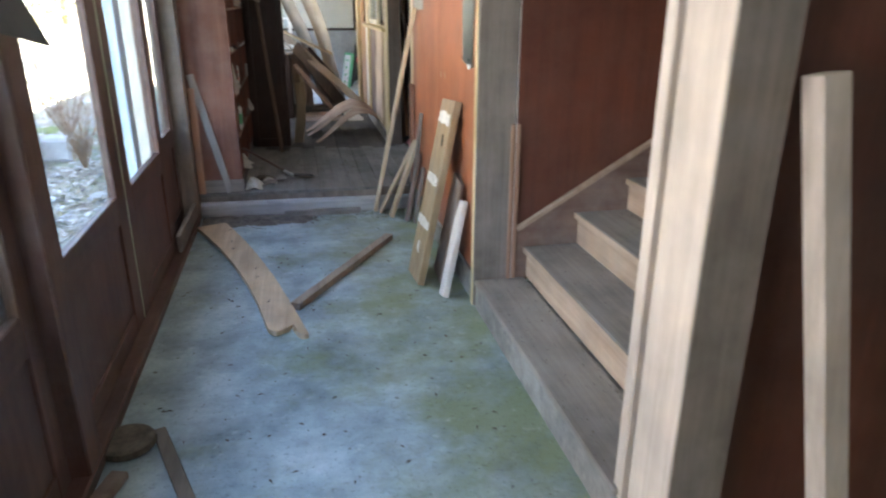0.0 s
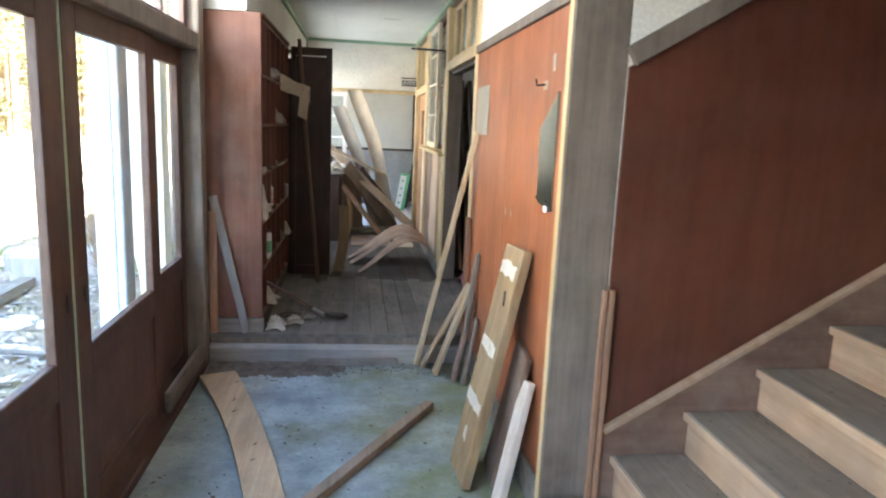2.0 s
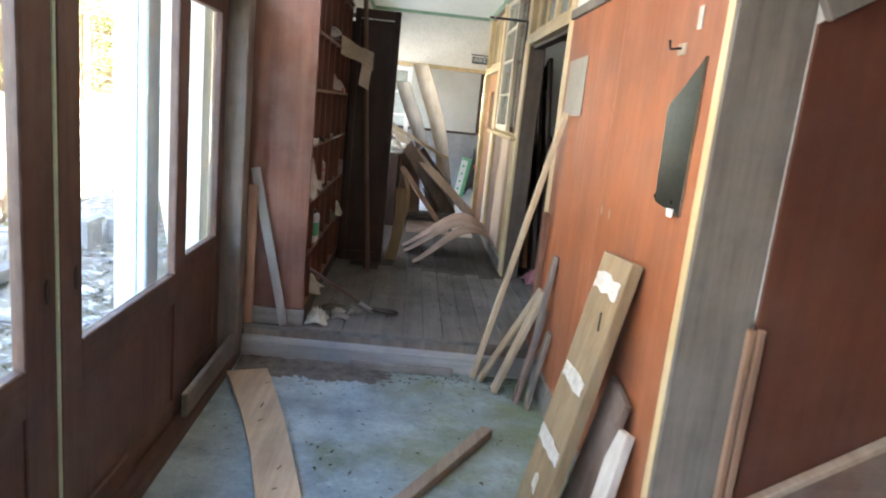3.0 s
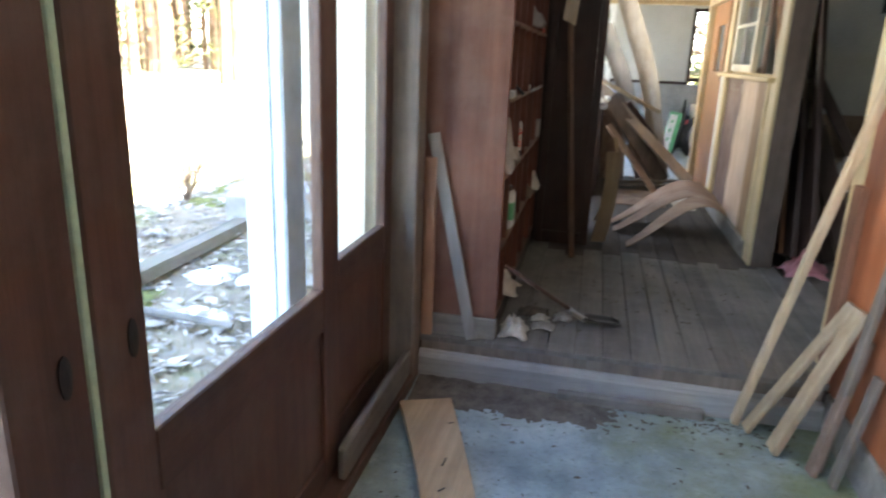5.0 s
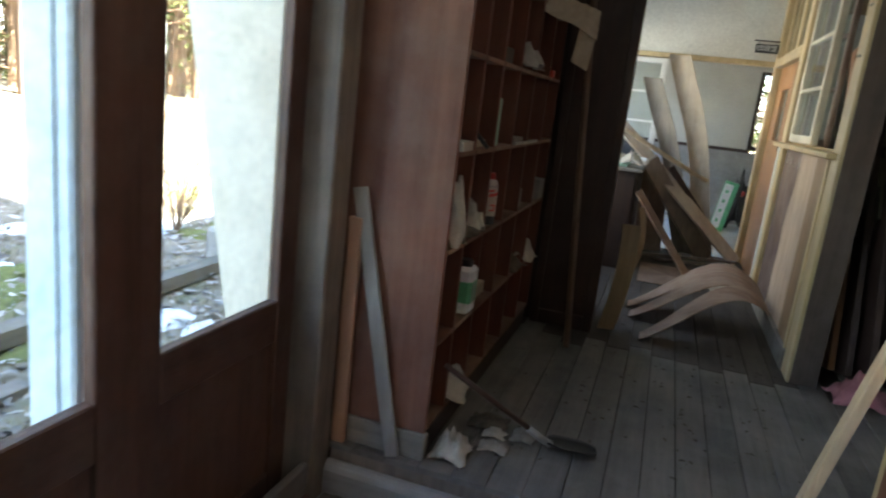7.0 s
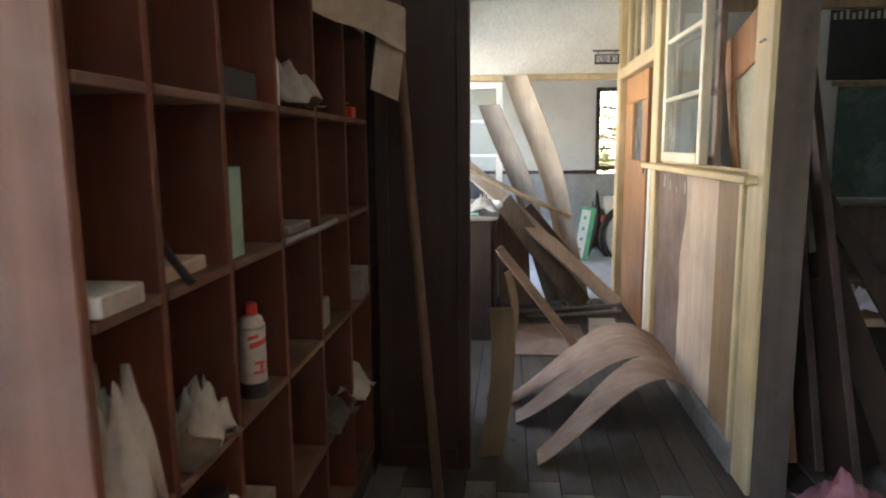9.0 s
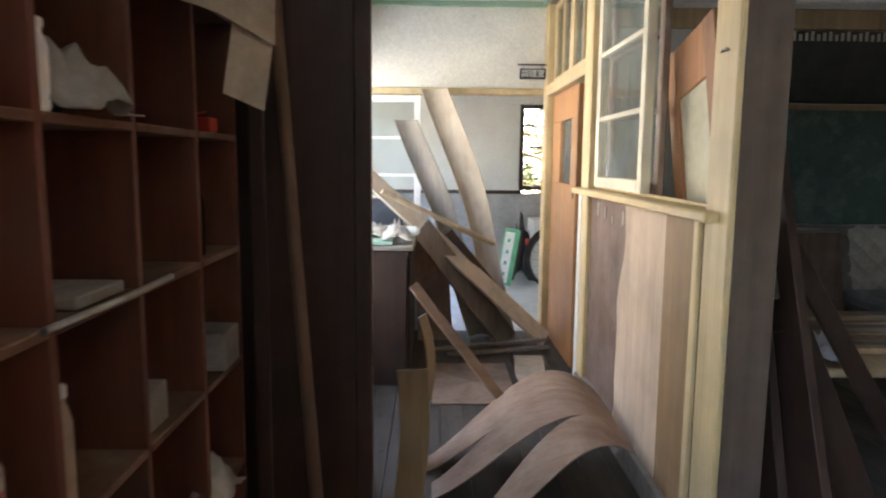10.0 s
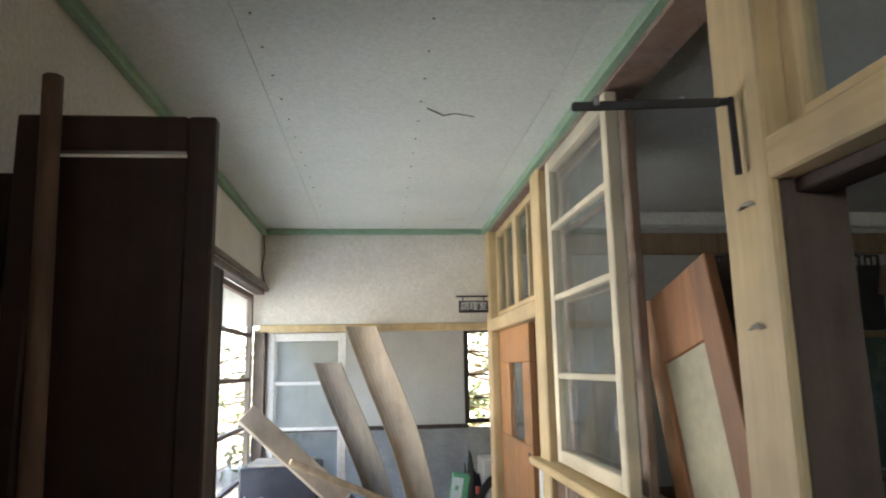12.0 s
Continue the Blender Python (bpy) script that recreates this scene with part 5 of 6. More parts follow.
for i, (x, y, r) in enumerate(((-0.45, 9.58, 0.1), (-0.3, 9.45, 0.08), (-0.6, 9.9, 0.1))):
    solo("crumpled_paper", crumple(x, y, 1.002 if i < 2 else 0.983, r, r, 0.1, 70 + i * 4), PAPER, "crumpled white paper on the low cabinet", "paper", "papers on the cabinet", smooth=True)
solo("round_stick", tube([(-0.41, 9.82, 1.25), (0.05, 10.0, 1.02), (0.3, 10.12, 0.9)], 0.018), PALE_Z, "pale round stick lying across the planks", "stick")
solo("wide_plank", beam((-0.66, 10.0, 1.47), (0.66, 10.12, 0.25), 0.13, 0.022, (0.5, -0.75, 0.6)), PLY_Z, "wide grey plank fallen across the corridor", "plank")
solo("fallen_plank", beam((-0.18, 9.95, 1.02), (0.42, 10.2, 0.22), 0.16, 0.02, (0.5, -0.8, 0.2)), GREY_POST, "dark grey plank fallen behind a wider one", "plank")
solo("dark_batten", beam((0.0, 10.1, 0.98), (0.60, 10.18, 0.26), 0.05, 0.03, (0.2, -0.9, 0.4)), DARK_WOOD, "dark batten among the fallen planks", "batten")


def tall_sheet(x0, x1, z1, w0, w1, y, bow):
    def f(u, v):
        s = math.sin(math.pi * u)
        w = w0 + (w1 - w0) * u + 0.02 * math.sin(9 * u + 2 * v)
        return (x0 + (x1 - x0) * (1 - u) ** 1.0 * 1.0 + bow * s + (v - 0.5) * w, y - 0.25 * (1 - u) + 0.05 * math.sin(3 * u + 2 * v) - 0.06 * (2 * v - 1) ** 2, ZP + 0.02 + (z1 - ZP - 0.02) * u)
    return sheet(f, 30, 8, 0.005)


solo("warped_plywood", tall_sheet(-0.09, 0.39, 1.93, 0.16, 0.19, 10.55, 0.06), PLY_Z, "tall warped pale plywood strip leaning on the lintel", "plywood")
solo("warped_plywood", tall_sheet(-0.29, 0.24, 1.72, 0.16, 0.17, 10.62, 0.03), wood("grey_ply", (0.25, 0.215, 0.18), (0.38, 0.335, 0.285), 2, 0.8), "grey warped plywood strip leaning behind a paler one", "plywood")
solo("standing_sheet", beam((-0.08, 10.30, ZP + 0.01), (-0.12, 10.42, 0.95), 0.24, 0.02, (0, -1, 0.1)), PANEL_GREY, "brown panel standing beside the cabinet", "panel")
for a, b in (((-0.12, 9.95, ZP + 0.04), (0.66, 10.05, 0.27)), ((0.0, 9.88, ZP + 0.025), (0.66, 9.98, 0.24))):
    solo("thin_lath", beam(a, b, 0.035, 0.02), GREY_POST, "thin grey lath lying across the floor", "lath", "laths on the floor")
solo("floor_ply", sheet(lambda u, v: (0.40 + 0.18 * v + 0.015 * math.sin(8 * u), 9.0 + 0.85 * u, ZP + 0.008 + 0.02 * u * u), 12, 4, 0.005), PLY_Z, "flat grey plywood strip lying on the boards", "plywood")
solo("floor_ply", box(-0.1, 0.35, 9.05, 9.75, ZP + 0.003, ZP + 0.009, 0.001), PANEL_GREY, "flat brown plywood sheet lying on the boards", "plywood")


def arch(y0, y1, x0, top, seed):
    def f(u, v):
        x = x0 + (0.665 - x0) * u
        y = y0 + (y1 - y0) * u + (v - 0.5) * (0.13 + 0.12 * math.sin(math.pi * min(1, u * 0.9)))
        z = ZP + 0.01 + top * math.sin(math.pi * min(1.0, u ** 1.3 * 0.80)) * (0.9 + 0.1 * v)
        return (x, y, z)
    return sheet(f, 26, 5, 0.004)


for i, (y0, y1, x0, top) in enumerate(((8.35, 8.62, -0.12, 0.30), (8.12, 8.42, -0.10, 0.29), (7.72, 8.22, -0.02, 0.27))):
    solo("curled_plywood", arch(y0, y1, x0, top, i), PLY, "curled peeled plywood strip arching off the floor", "plywood", "curled strips")
solo("propped_stick", beam((-0.19, 8.72, 0.88), (0.27, 8.55, 0.32), 0.045, 0.025, (0.3, -1, 0.2)), wood("brown_stick", (0.2, 0.12, 0.075), (0.33, 0.21, 0.14), 0), "brown stick propped on the curled plywood", "stick")
solo("bent_veneer", sheet(lambda u, v: (-0.24 + 0.12 * math.sin(2.4 * u) + 0.03 * v, 8.32 + 0.09 * v, ZP + 0.01 + 0.62 * u), 14, 3, 0.008), OAK, "bent ochre veneer strip leaning on the cupboard", "veneer")

# things in the room beyond
gb = thing("green_box", (0.75, 12.9, 0.12), "green and white printed carton leaning on the wall", "box")
m = Matrix.Translation((0.66, 12.82, 0.13)) @ Matrix.Rotation(radians(9), 4, 'Y')
for nm, b, mt in (("carton", box(-0.075, 0.075, -0.06, 0.06, 0, 0.6, 0.004), GREEN_PLASTIC), ("white_band", box(-0.076, 0.02, -0.064, -0.0605, 0.03, 0.57, 0), WHITE)):
    bmesh.ops.transform(b, matrix=m, verts=b.verts)
    part(nm, b, mt, gb)
for k in range(4):
    b = box(-0.045, -0.015, -0.0665, -0.0645, 0.10 + 0.12 * k, 0.14 + 0.12 * k, 0)
    bmesh.ops.transform(b, matrix=m, verts=b.verts)
    part("print_block", b, GREEN_PLASTIC, gb)
bike = thing("bicycle", (1.25, 12.5, 0.12), "old black bicycle with rusty wheel parked inside", "bicycle")


def ring(cx, cy, cz, r, t, seg=36):
    pts = [(cx + r * math.cos(a), cy + 0.12 * r * math.cos(a), cz + r * math.sin(a)) for a in [2 * math.pi * i / seg for i in range(seg + 1)]]
    return tube(pts, t, 8)


for cx in (1.18, 2.2):
    wh = part("wheel", ring(cx, 12.5, 0.12 + 0.33, 0.31, 0.018), RUBBER, bike)
    part("rim", ring(cx, 12.5, 0.45, 0.288, 0.008), STEEL, wh)
    bm = bmesh.new()
    for i in range(20):
        a = 2 * math.pi * i / 20
        join(bm, tube([(cx, 12.5, 0.45), (cx + 0.285 * math.cos(a), 12.5 + 0.034 * math.cos(a), 0.45 + 0.285 * math.sin(a))], 0.0022, 4))
    part("spokes", bm, STEEL, wh)
part("mudguard", tube([(1.18 + 0.345 * math.cos(a), 12.5 + 0.04 * math.cos(a), 0.45 + 0.345 * math.sin(a)) for a in [radians(d) for d in range(60, 215, 12)]], 0.02), BLACK, bike)
part("frame_tube", tube([(1.18, 12.5, 0.45), (1.6, 12.52, 0.42), (1.95, 12.55, 0.95)], 0.016), BLACK, bike)
part("frame_tube", tube([(1.6, 12.52, 0.42), (1.5, 12.52, 0.95), (1.95, 12.55, 0.92), (2.2, 12.55, 0.45)], 0.016), BLACK, bike)
part("saddle", box(1.38, 1.62, 12.46, 12.58, 0.98, 1.03, 0.02), BLACK, bike)
part("reflector", box(0.84, 0.87, 12.46, 12.5, 0.60, 0.66, 0.004), RED, bike)
solo("white_bin", box(1.0, 1.4, 13.1, 13.5, 0.12, 0.80, 0.01), WHITE_PAINT, "white painted box behind the bicycle", "box")
solo("dark_sack", crumple(0.88, 13.2, 0.12, 0.14, 0.12, 0.75, 44), BLACK_BOARD, "dark sack slumped against the wall", "sack", smooth=True)

# ---- outdoors ----
def ground_z(x, y):
    d = max(0.0, -x - 1.6)
    return -0.12 + 0.035 * d + 0.10 * noise.noise(Vector((x * 0.35, y * 0.35, 2))) + 0.03 * noise.noise(Vector((x * 1.7, y * 1.7, 5))) * min(1, d)


xs = [-1.18 - 0.22 * i for i in range(60)] + [-15 - 2.5 * i for i in range(1, 14)] + [-60, -90, -200, -800, -2500]
ys = [-2500, -800, -200, -80, -40, -20, -12] + [-8 + 0.3 * i for i in range(90)] + [20, 24, 30, 40, 60, 100, 200, 800, 2500]
bm = bmesh.new()
gv = [[bm.verts.new((x, y, ground_z(x, y) if x > -15 and abs(y) < 40 else 0.35)) for y in ys] for x in xs]
for i in range(len(xs) - 1):
    for j in range(len(ys) - 1):
        bm.faces.new((gv[i][j], gv[i + 1][j], gv[i + 1][j + 1], gv[i][j + 1]))
er = [[bm.verts.new((x, y, -0.25)) for y in (-2500, -2.0, 15.0, 2500)] for x in (-1.18, 9.0, 2500)]
for i in range(2):
    for j in range(3):
        bm.faces.new((er[i][j], er[i + 1][j], er[i + 1][j + 1], er[i][j + 1]))
struct("ground", bm, GROUND, "dry trampled grass and bare earth yard", "ground")

# dry grass
rng = random.Random(5)
verts, faces = [], []
for _ in range(30000):
    x, y = -1.7 - abs(rng.gauss(0, 4.5)), rng.uniform(-1, 17)
    if noise.noise(Vector((x * 0.5, y * 0.5, 9))) < -0.12:
        continue
    z = ground_z(x, y)
    for _k in range(3):
        a, h = rng.uniform(0, 6.28), rng.uniform(0.015, 0.06)
        dx, dy = math.cos(a), math.sin(a)
        i = len(verts)
        verts += [(x - dy * 0.0035, y + dx * 0.0035, z - 0.01), (x + dy * 0.0035, y - dx * 0.0035, z - 0.01), (x + dx * h * 0.8, y + dy * h * 0.8, z + h)]
        faces.append((i, i + 1, i + 2))
me = bpy.data.meshes.new("grass")
me.from_pydata(verts, [], faces)
me.materials.append(GRASS)
tagged(new("grass", me), "patches of dry yellow-green grass in the yard", "grass", kind="stuff")


# stones and boards in the yard
def rock(x, y, r, seed, name, label, mat):
    bm = bmesh.new()
    bmesh.ops.create_icosphere(bm, subdivisions=2, radius=1)
    z = ground_z(x, y)
    for v in bm.verts:
        k = 1 + 0.35 * noise.noise(v.co * 1.3 + Vector((seed, 0, 0)))
        v.co = Vector((x + v.co.x * r * k, y + v.co.y * r * k * 0.8, z + v.co.z * r * 0.55 * k))
    return solo(name, bm, mat, label, "stone", "yard stones")


for i in range(34):
    x, y = -1.6 - abs(rng.gauss(0, 1.6)), rng.uniform(2.5, 12)
    rock(x, y, rng.uniform(0.025, 0.085), i * 2.3, "stone", "pale weathered stone half sunk in the yard", STONE)
for a, b, w, h in (((-2.92, 5.2), (-3.05, 8.2), 0.13, 0.09), ((-2.35, 4.2), (-2.55, 6.1), 0.10, 0.05), ((-3.4, 6.9), (-4.6, 8.1), 0.07, 0.05), ((-2.0, 3.0), (-2.25, 4.4), 0.12, 0.04), ((-1.75, 4.3), (-1.95, 5.4), 0.09, 0.03)):
    za, zb = ground_z(*a), ground_z(*b)
    solo("yard_timber", beam((*a, za + h * 0.4), (*b, zb + h * 0.4), w, h), YARD_WOOD, "rotten grey timber lying half sunk in the yard", "timber", "yard timbers")
solo("bleached_rod", tube([(-2.72, 6.33, ground_z(-2.72, 6.33) + 0.05), (-2.45, 6.30, ground_z(-2.45, 6.3) + 0.06), (-2.12, 6.35, ground_z(-2.12, 6.35) + 0.03)], 0.022), GREY_X, "bleached pale rod lying among the debris", "rod")


def mound(x, y, rx, ry, h, seed, res=16):
    """A low uneven cushion that lies on the ground."""
    def f(u, v):
        a, b = 2 * u - 1, 2 * v - 1
        k = 1 + 0.45 * noise.noise(Vector((a * 1.6 + seed, b * 1.6, 0)))
        px, py = x + a * rx * k, y + b * ry * k
        fall = max(0.0, 1 - (a * a + b * b)) ** 0.7
        return (px, py, ground_z(px, py) - 0.02 + h * fall * (0.7 + 0.8 * abs(noise.noise(Vector((a * 3, b * 3, seed))))))
    return sheet(f, res, res, 0.01)


rm = random.Random(77)
for i in range(30):
    x, y = -2.0 - 4.2 * rm.random() ** 1.2, rm.uniform(3.2, 10.5)
    solo("moss_cushion", mound(x, y, rm.uniform(0.12, 0.34), rm.uniform(0.12, 0.4), rm.uniform(0.05, 0.11), i * 1.9), MOSS, "yellow-green moss cushion on the yard debris", "moss", "moss cushions", smooth=True)
for i in range(22):
    x, y = -2.2 - 3.2 * rm.random(), rm.uniform(3.4, 9.0)
    solo("snow_patch", mound(x, y, rm.uniform(0.06, 0.24), rm.uniform(0.08, 0.3), 0.045, 50 + i * 2.1, 14), SNOW, "small melting patch of old snow in the yard", "snow", "snow patches", smooth=True)
# chips, bark and dead leaves over the yard
verts, faces = [], []
for _ in range(16000):
    x, y = -1.5 - abs(rm.gauss(0, 3.2)), rm.uniform(1.5, 14)
    s_ = rm.uniform(0.012, 0.05) * (1.8 if rm.random() < 0.06 else 1)
    a, k = rm.uniform(0, 6.28), rm.uniform(0.2, 0.8)
    z = ground_z(x, y) + rm.uniform(0.0, 0.035)
    dx, dy = math.cos(a) * s_, math.sin(a) * s_
    tz = rm.uniform(-0.4, 0.4) * s_
    i = len(verts)
    verts += [(x - dx, y - dy, z - tz), (x + dy * k, y - dx * k, z + 0.3 * tz), (x + dx, y + dy, z + tz), (x - dy * k, y + dx * k, z + 0.006)]
    faces.append((i, i + 1, i + 2, i + 3))
me = bpy.data.meshes.new("yard_chips")
me.from_pydata(verts, [], faces)
me.materials.append(leaf_mat("bark_chips_and_dead_leaves", (0.07, 0.055, 0.04), (0.52, 0.48, 0.40)))
tagged(new("yard_chips", me), "bark chips, splinters and dead leaves over the yard", "debris", kind="stuff")
# dead twiggy shrubs
for sx, sy, sh, seed in ((-3.9, 8.7, 0.8, 1), (-2.9, 9.6, 1.0, 2), (-6.0, 10.5, 1.1, 3), (-2.4, 8.3, 0.7, 4)):
    rs_ = random.Random(seed)
    bm = bmesh.new()
    g0 = ground_z(sx, sy) - 0.02
    for _ in range(26):
        a, t_ = rs_.uniform(0, 6.28), rs_.uniform(0.1, 0.5)
        p, q = Vector((sx, sy, g0)), Vector((math.cos(a) * t_, math.sin(a) * t_, 1)).normalized()
        ln = sh * rs_.uniform(0.5, 1.0)
        pts = [p + q * ln * f_ + Vector((rs_.gauss(0, 0.02), rs_.gauss(0, 0.02), 0)) * f_ for f_ in (0, 0.35, 0.7, 1)]
        join(bm, tube(pts, 0.005, 4))
        for f_ in (1, 2):
            b_ = rs_.uniform(0, 6.28)
            join(bm, tube([pts[f_], pts[f_] + Vector((math.cos(b_) * 0.16, math.sin(b_) * 0.16, 0.14)) * sh], 0.003, 3))
    solo("dead_shrub", bm, BARK, "leafless grey-brown shrub in the yard", "shrub", "dead shrubs")
for bx, by, bw in ((-3.05, 8.35, 0.34), (-3.35, 8.75, 0.26), (-2.75, 8.75, 0.3)):
    solo("stone_block", box(bx - bw / 2, bx + bw / 2, by - bw / 2, by + bw / 2, ground_z(bx, by) - 0.05, ground_z(bx, by) + bw * 0.8, 0.03), STONE, "pale squared stone block in the yard", "stone", "stone blocks")
struct("column_outside", box(-1.30, -1.168, 5.06, 5.20, -0.2, 2.715, 0.008), BLUEWHITE, "white painted timber column outside the doors", "column")
struct("column_outside_edge", box(-1.262, -1.205, 5.052, 5.0595, -0.2, 2.715, 0.003), BLUEWHITE)
bm = bmesh.new()
q = [bm.verts.new(c) for c in ((-1.19, 5.84, -0.3), (-1.19, 5.84, 2.71), (-1.74, 5.84, 2.71), (-1.54, 5.84, 1.62), (-1.345, 5.84, 0.56), (-1.31, 5.84, -0.3))]
bm.faces.new(q)
r = bmesh.ops.extrude_face_region(bm, geom=bm.faces[:])
bmesh.ops.translate(bm, verts=[v for v in r["geom"] if isinstance(v, bmesh.types.BMVert)], vec=(0, 0.14, 0))
struct("wing_wall_outside", bm, CREAMWALL, "cream rendered wing wall widening upwards", "wall")
struct("eave", box(-1.48, -1.06, -2.5, 7.4, 2.72, 2.76, 0), DARK_WOOD)

# cedars at the edge of the yard
def tree_meshes(seed, h, r0, crown_from):
    rg = random.Random(seed)
    tb = tube([(0.05 * noise.noise(Vector((seed, k * 0.4, 0))) * k, 0.05 * noise.noise(Vector((0, k * 0.4, seed))) * k, h * k / 10) for k in range(11)], r0, 9)
    for v in tb.verts:
        k = 1 - 0.85 * v.co.z / h
        c = Vector((0, 0, v.co.z))
        v.co = c + (v.co - c) * k
    lv, lf = [], []
    for i in range(95):
        z = crown_from + (h - crown_from) * (i / 95) ** 1.1
        a = rg.uniform(0, 6.28)
        ln = (0.35 + 2.0 * (1 - (z - crown_from) / (h - crown_from + 0.01))) * rg.uniform(0.5, 1.15)
        p = Vector((0, 0, z))
        dr = Vector((math.cos(a), math.sin(a), rg.uniform(-0.35, 0.1)))
        e = p + dr * ln
        join(tb, tube([p, (p + e) / 2 + Vector((0, 0, 0.06)), e], 0.018, 4))
        for s in range(16):
            c = p + dr * ln * rg.uniform(0.25, 1.08) + Vector((rg.gauss(0, 0.16), rg.gauss(0, 0.16), rg.gauss(0, 0.13)))
            for _ in range(3):
                n = len(lv)
                u = Vector((rg.gauss(0, 1), rg.gauss(0, 1), rg.gauss(0, 0.6))).normalized() * rg.uniform(0.07, 0.16)
                w = Vector((rg.gauss(0, 1), rg.gauss(0, 1), rg.gauss(0, 1))).normalized() * 0.035
                lv += [tuple(c - w), tuple(c + w), tuple(c + u + w * 0.3), tuple(c + u - w * 0.3)]
                lf.append((n, n + 1, n + 2, n + 3))
    me1 = bpy.data.meshes.new("trunk")
    tb.to_mesh(me1)
    tb.free()
    me1.materials.append(BARK)
    me2 = bpy.data.meshes.new("crown")
    me2.from_pydata(lv, [], lf)
    me2.materials.append(LEAF)
    return me1, me2


protos = []
for k, (h, r0, c0) in enumerate(((12, 0.16, 2.6), (14, 0.2, 4.6), (9, 0.13, 0.5))):
    me1, me2 = tree_meshes(k + 11, h, r0, c0)
    t = new("cedar_tree")
    tagged(t, ("tall slender cedar with dry lower limbs", "tall cedar with a bare lit trunk", "young cedar leafed close to the ground")[k], "tree", "cedars round the yard")
    for nm, me in (("trunk", me1), ("crown", me2)):
        o = new(nm, me)
        o.parent = t
    t.location = (-17 - 2 * k, 8 + 3 * k, 0.15)
    protos.append(t)
rng = random.Random(21)
for i in range(150):
    row = i % 6
    x, y = -12.5 - 2.2 * row + rng.uniform(-1.2, 1.2), -6 + (i // 6) * 2.1 + rng.uniform(-1.3, 1.3)
    s = rng.uniform(0.85, 1.2)
    o = copy_thing(protos[rng.choice((0, 1, 1, 2))], pose(x, y, 0.15, 0, 0, rng.uniform(0, 360)))
    o.scale = (s, s, s)
for x, y in ((0.2, 17.5), (1.3, 18.2), (2.6, 17.2), (-1.5, 19)):
    o = copy_thing(protos[2], pose(x, y, -0.2, 0, 0, 70 * x))

# drift of brown dirt in the corner below the step
def drift(u, v):
    x, d = -0.94 + 0.86 * u, 0.29 * v
    fall = max(0.0, 1 - v * (1.15 + 0.5 * noise.noise(Vector((x * 4, 0, 7))))) * min(1.0, (1 - u) * 2.2) ** 0.7
    return (x, 5.858 - d, -0.004 + fall * (0.024 + 0.012 * noise.noise(Vector((x * 11, d * 11, 1)))) + 0.004 * noise.noise(Vector((x * 40, d * 40, 5))))


tagged(part("dirt_drift", sheet(drift, 110, 46, 0.003), mottled("brown_dirt", (0.075, 0.064, 0.054), (0.19, 0.165, 0.14), 14, 0.95, 90, 0.8)), "drift of crumbly brown dirt below the step", "dirt", kind="stuff")

# litter on the concrete
rng = random.Random(12)
verts, faces = [], []
for _ in range(800):
    if rng.random() < 0.55:
        x, y = -0.92 + 1.5 * rng.random() ** 1.6, 5.85 - abs(rng.gauss(0, 0.11))
    else:
        x, y = rng.uniform(-0.9, 0.6), rng.uniform(1.2, 5.8)
    a, s = rng.uniform(0, 6.28), rng.uniform(0.003, 0.017)
    dx, dy = math.cos(a) * s, math.sin(a) * s
    k = rng.uniform(0.2, 0.6)
    i = len(verts)
    verts += [(x - dx, y - dy, 0.0015), (x + dy * k, y - dx * k, 0.004), (x + dx, y + dy, 0.0015), (x - dy * k, y + dx * k, 0.005)]
    faces.append((i, i + 1, i + 2, i + 3))
me = bpy.data.meshes.new("floor_litter")
me.from_pydata(verts, [], faces)
me.materials.append(DEBRIS)
tagged(new("floor_litter", me), "scattered dry leaf crumbs and splinters on the concrete", "litter", kind="stuff")
verts, faces = [], []
for _ in range(700):
    x, y = rng.uniform(-0.6, 0.66), 6.0 + 4.6 * rng.random() ** 0.8
    a, s = rng.uniform(0, 6.28), rng.uniform(0.003, 0.016)
    dx, dy = math.cos(a) * s, math.sin(a) * s
    k = rng.uniform(0.2, 0.7)
    i = len(verts)
    verts += [(x - dx, y - dy, ZP + 0.002), (x + dy * k, y - dx * k, ZP + 0.005), (x + dx, y + dy, ZP + 0.002), (x - dy * k, y + dx * k, ZP + 0.006)]
    faces.append((i, i + 1, i + 2, i + 3))
me = bpy.data.meshes.new("board_litter")
me.from_pydata(verts, [], faces)
me.materials.append(DEBRIS)
tagged(new("board_litter", me), "scattered splinters and dust on the floorboards", "litter", kind="stuff")
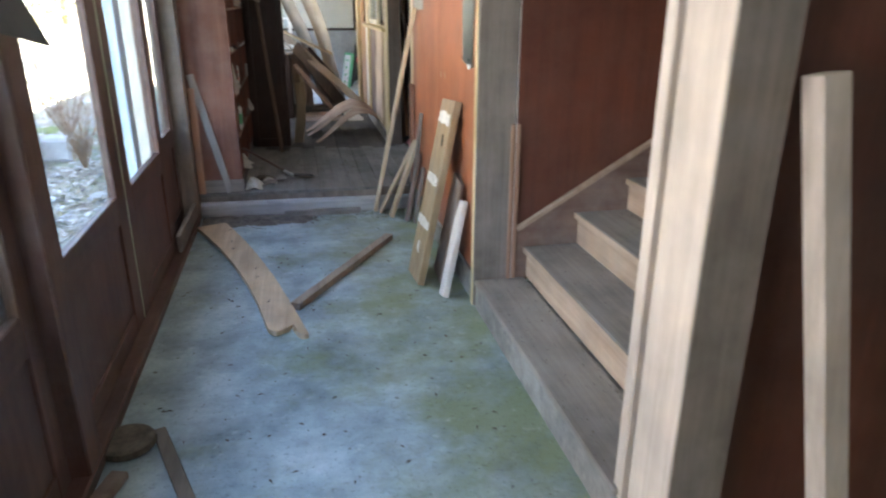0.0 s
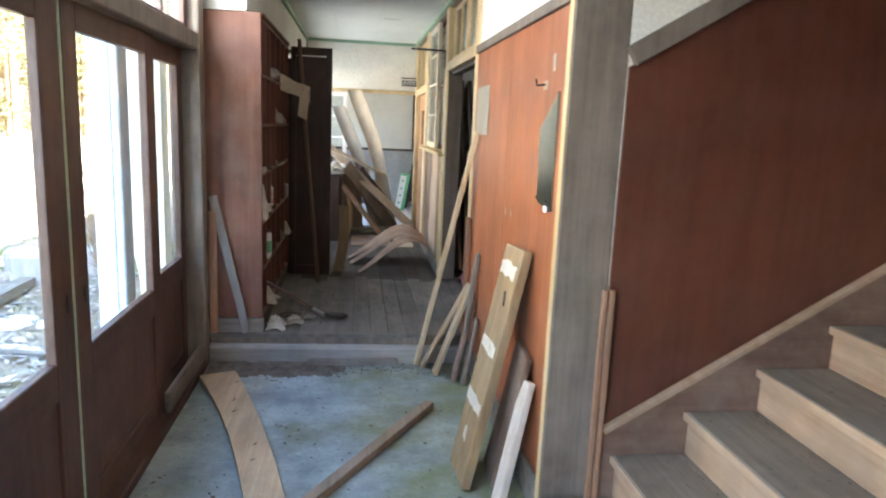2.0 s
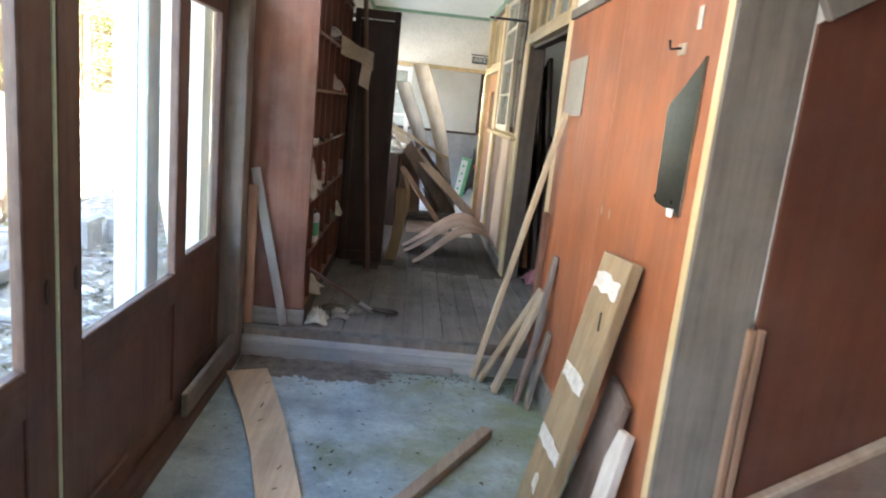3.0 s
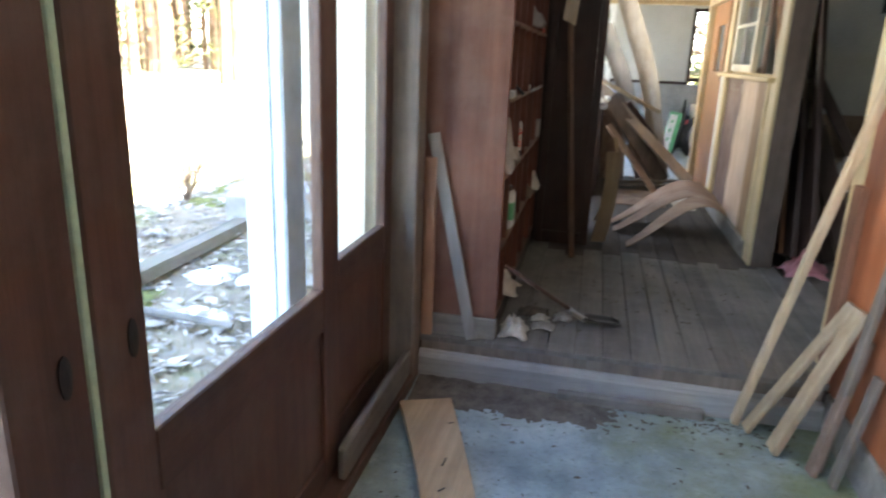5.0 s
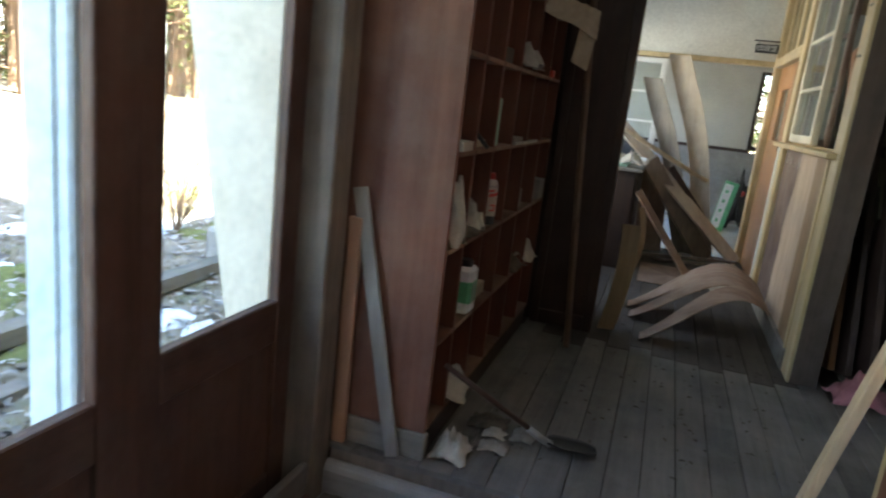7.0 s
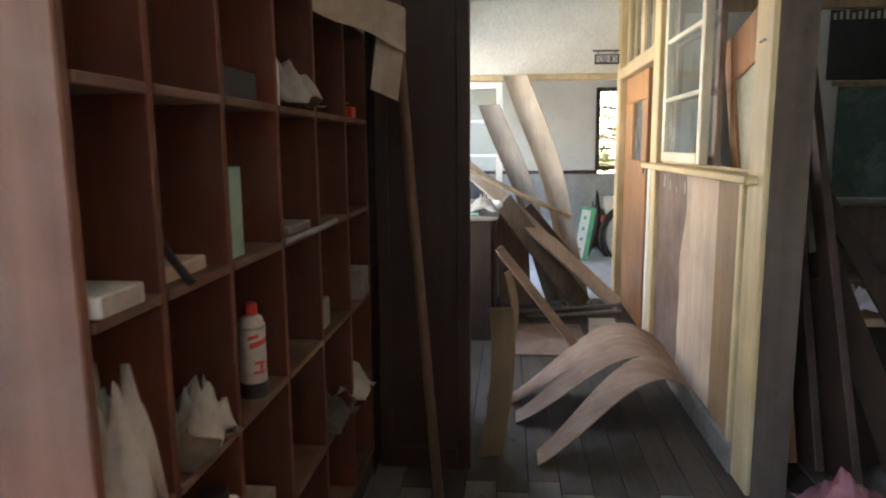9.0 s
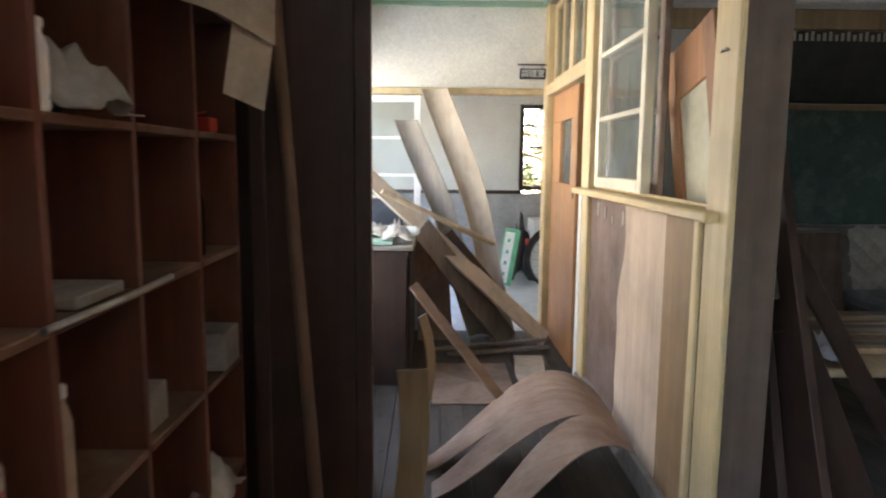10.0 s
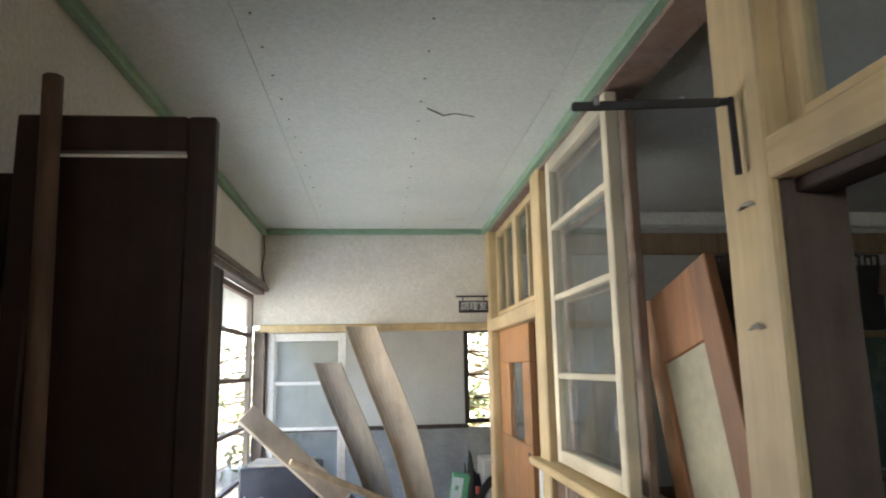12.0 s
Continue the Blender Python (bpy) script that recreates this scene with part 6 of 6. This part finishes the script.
# stair grit
verts, faces = [], []
for _ in range(500):
    st = rng.choice((0, 0, 0, 1, 1, 2, 3))
    x, y, z = 0.67 + 0.277 * st + rng.uniform(0, 0.25), rng.uniform(2.4, 3.93), 0.165 + 0.172 * st
    if rng.random() < 0.4:
        x = 0.90 + 0.277 * st + rng.uniform(0, 0.02)
    a, s = rng.uniform(0, 6.28), rng.uniform(0.002, 0.008)
    dx, dy = math.cos(a) * s, math.sin(a) * s
    i = len(verts)
    verts += [(x - dx, y - dy, z + 0.001), (x + dy * 0.4, y - dx * 0.4, z + 0.003), (x + dx, y + dy, z + 0.001), (x - dy * 0.4, y + dx * 0.4, z + 0.004)]
    faces.append((i, i + 1, i + 2, i + 3))
me = bpy.data.meshes.new("stair_grit")
me.from_pydata(verts, [], faces)
me.materials.append(DEBRIS)
tagged(new("stair_grit", me), "dark grit lying on the stair treads", "litter", kind="stuff")

# ceiling nails and a torn patch
nb = bmesh.new()
for iy in range(13):
    for ix in range(4):
        for k in range(5):
            x, y = -1.25 + ix * 0.455 + 0.04, -1.2 + iy * 0.91 + 0.1 + k * 0.18
            if -0.74 < x < 0.66 and y < YE - 0.05:
                box(x - 0.003, x + 0.003, y - 0.003, y + 0.003, ZC - 0.002, ZC + 0.001, 0, nb)
tagged(part("ceiling_nails", nb, DEBRIS), "rows of small rusty nail heads in the ceiling", "nails", kind="stuff")
solo("ceiling_tear", tube([(0.18, 8.60, ZC - 0.001), (0.24, 8.66, ZC - 0.003), (0.28, 8.63, ZC - 0.006), (0.35, 8.67, ZC - 0.001)], 0.0016, 5), DEBRIS, "torn crack in the ceiling board", "crack")

# ---- floorboards of the raised floor ----
fl = thing("floor_boards", (0, 8, ZP - 0.025), "dusty grey floorboards of the raised corridor", "floor", kind="structure")
rng = random.Random(4)
x = -0.98
meshes = {}
while x < 5.05:
    cuts = [5.893] + sorted([rng.uniform(7.35, 7.75)] + [rng.uniform(8.6, 10.0)] if x < 0.9 else []) + [YE - 0.051]
    for a, b in zip(cuts, cuts[1:]):
        dz = rng.uniform(-0.002, 0.0)
        # boards past y 7.3 take the darkened copy to look shaded
        part("floorboard", box(x + 0.0015, x + 0.1135, a + 0.001, b - 0.001, ZP - 0.024, ZP + dz, 0.002), GREY_FLOOR if a < 7.3 else SHADED_FLOOR, fl)
    x += 0.115
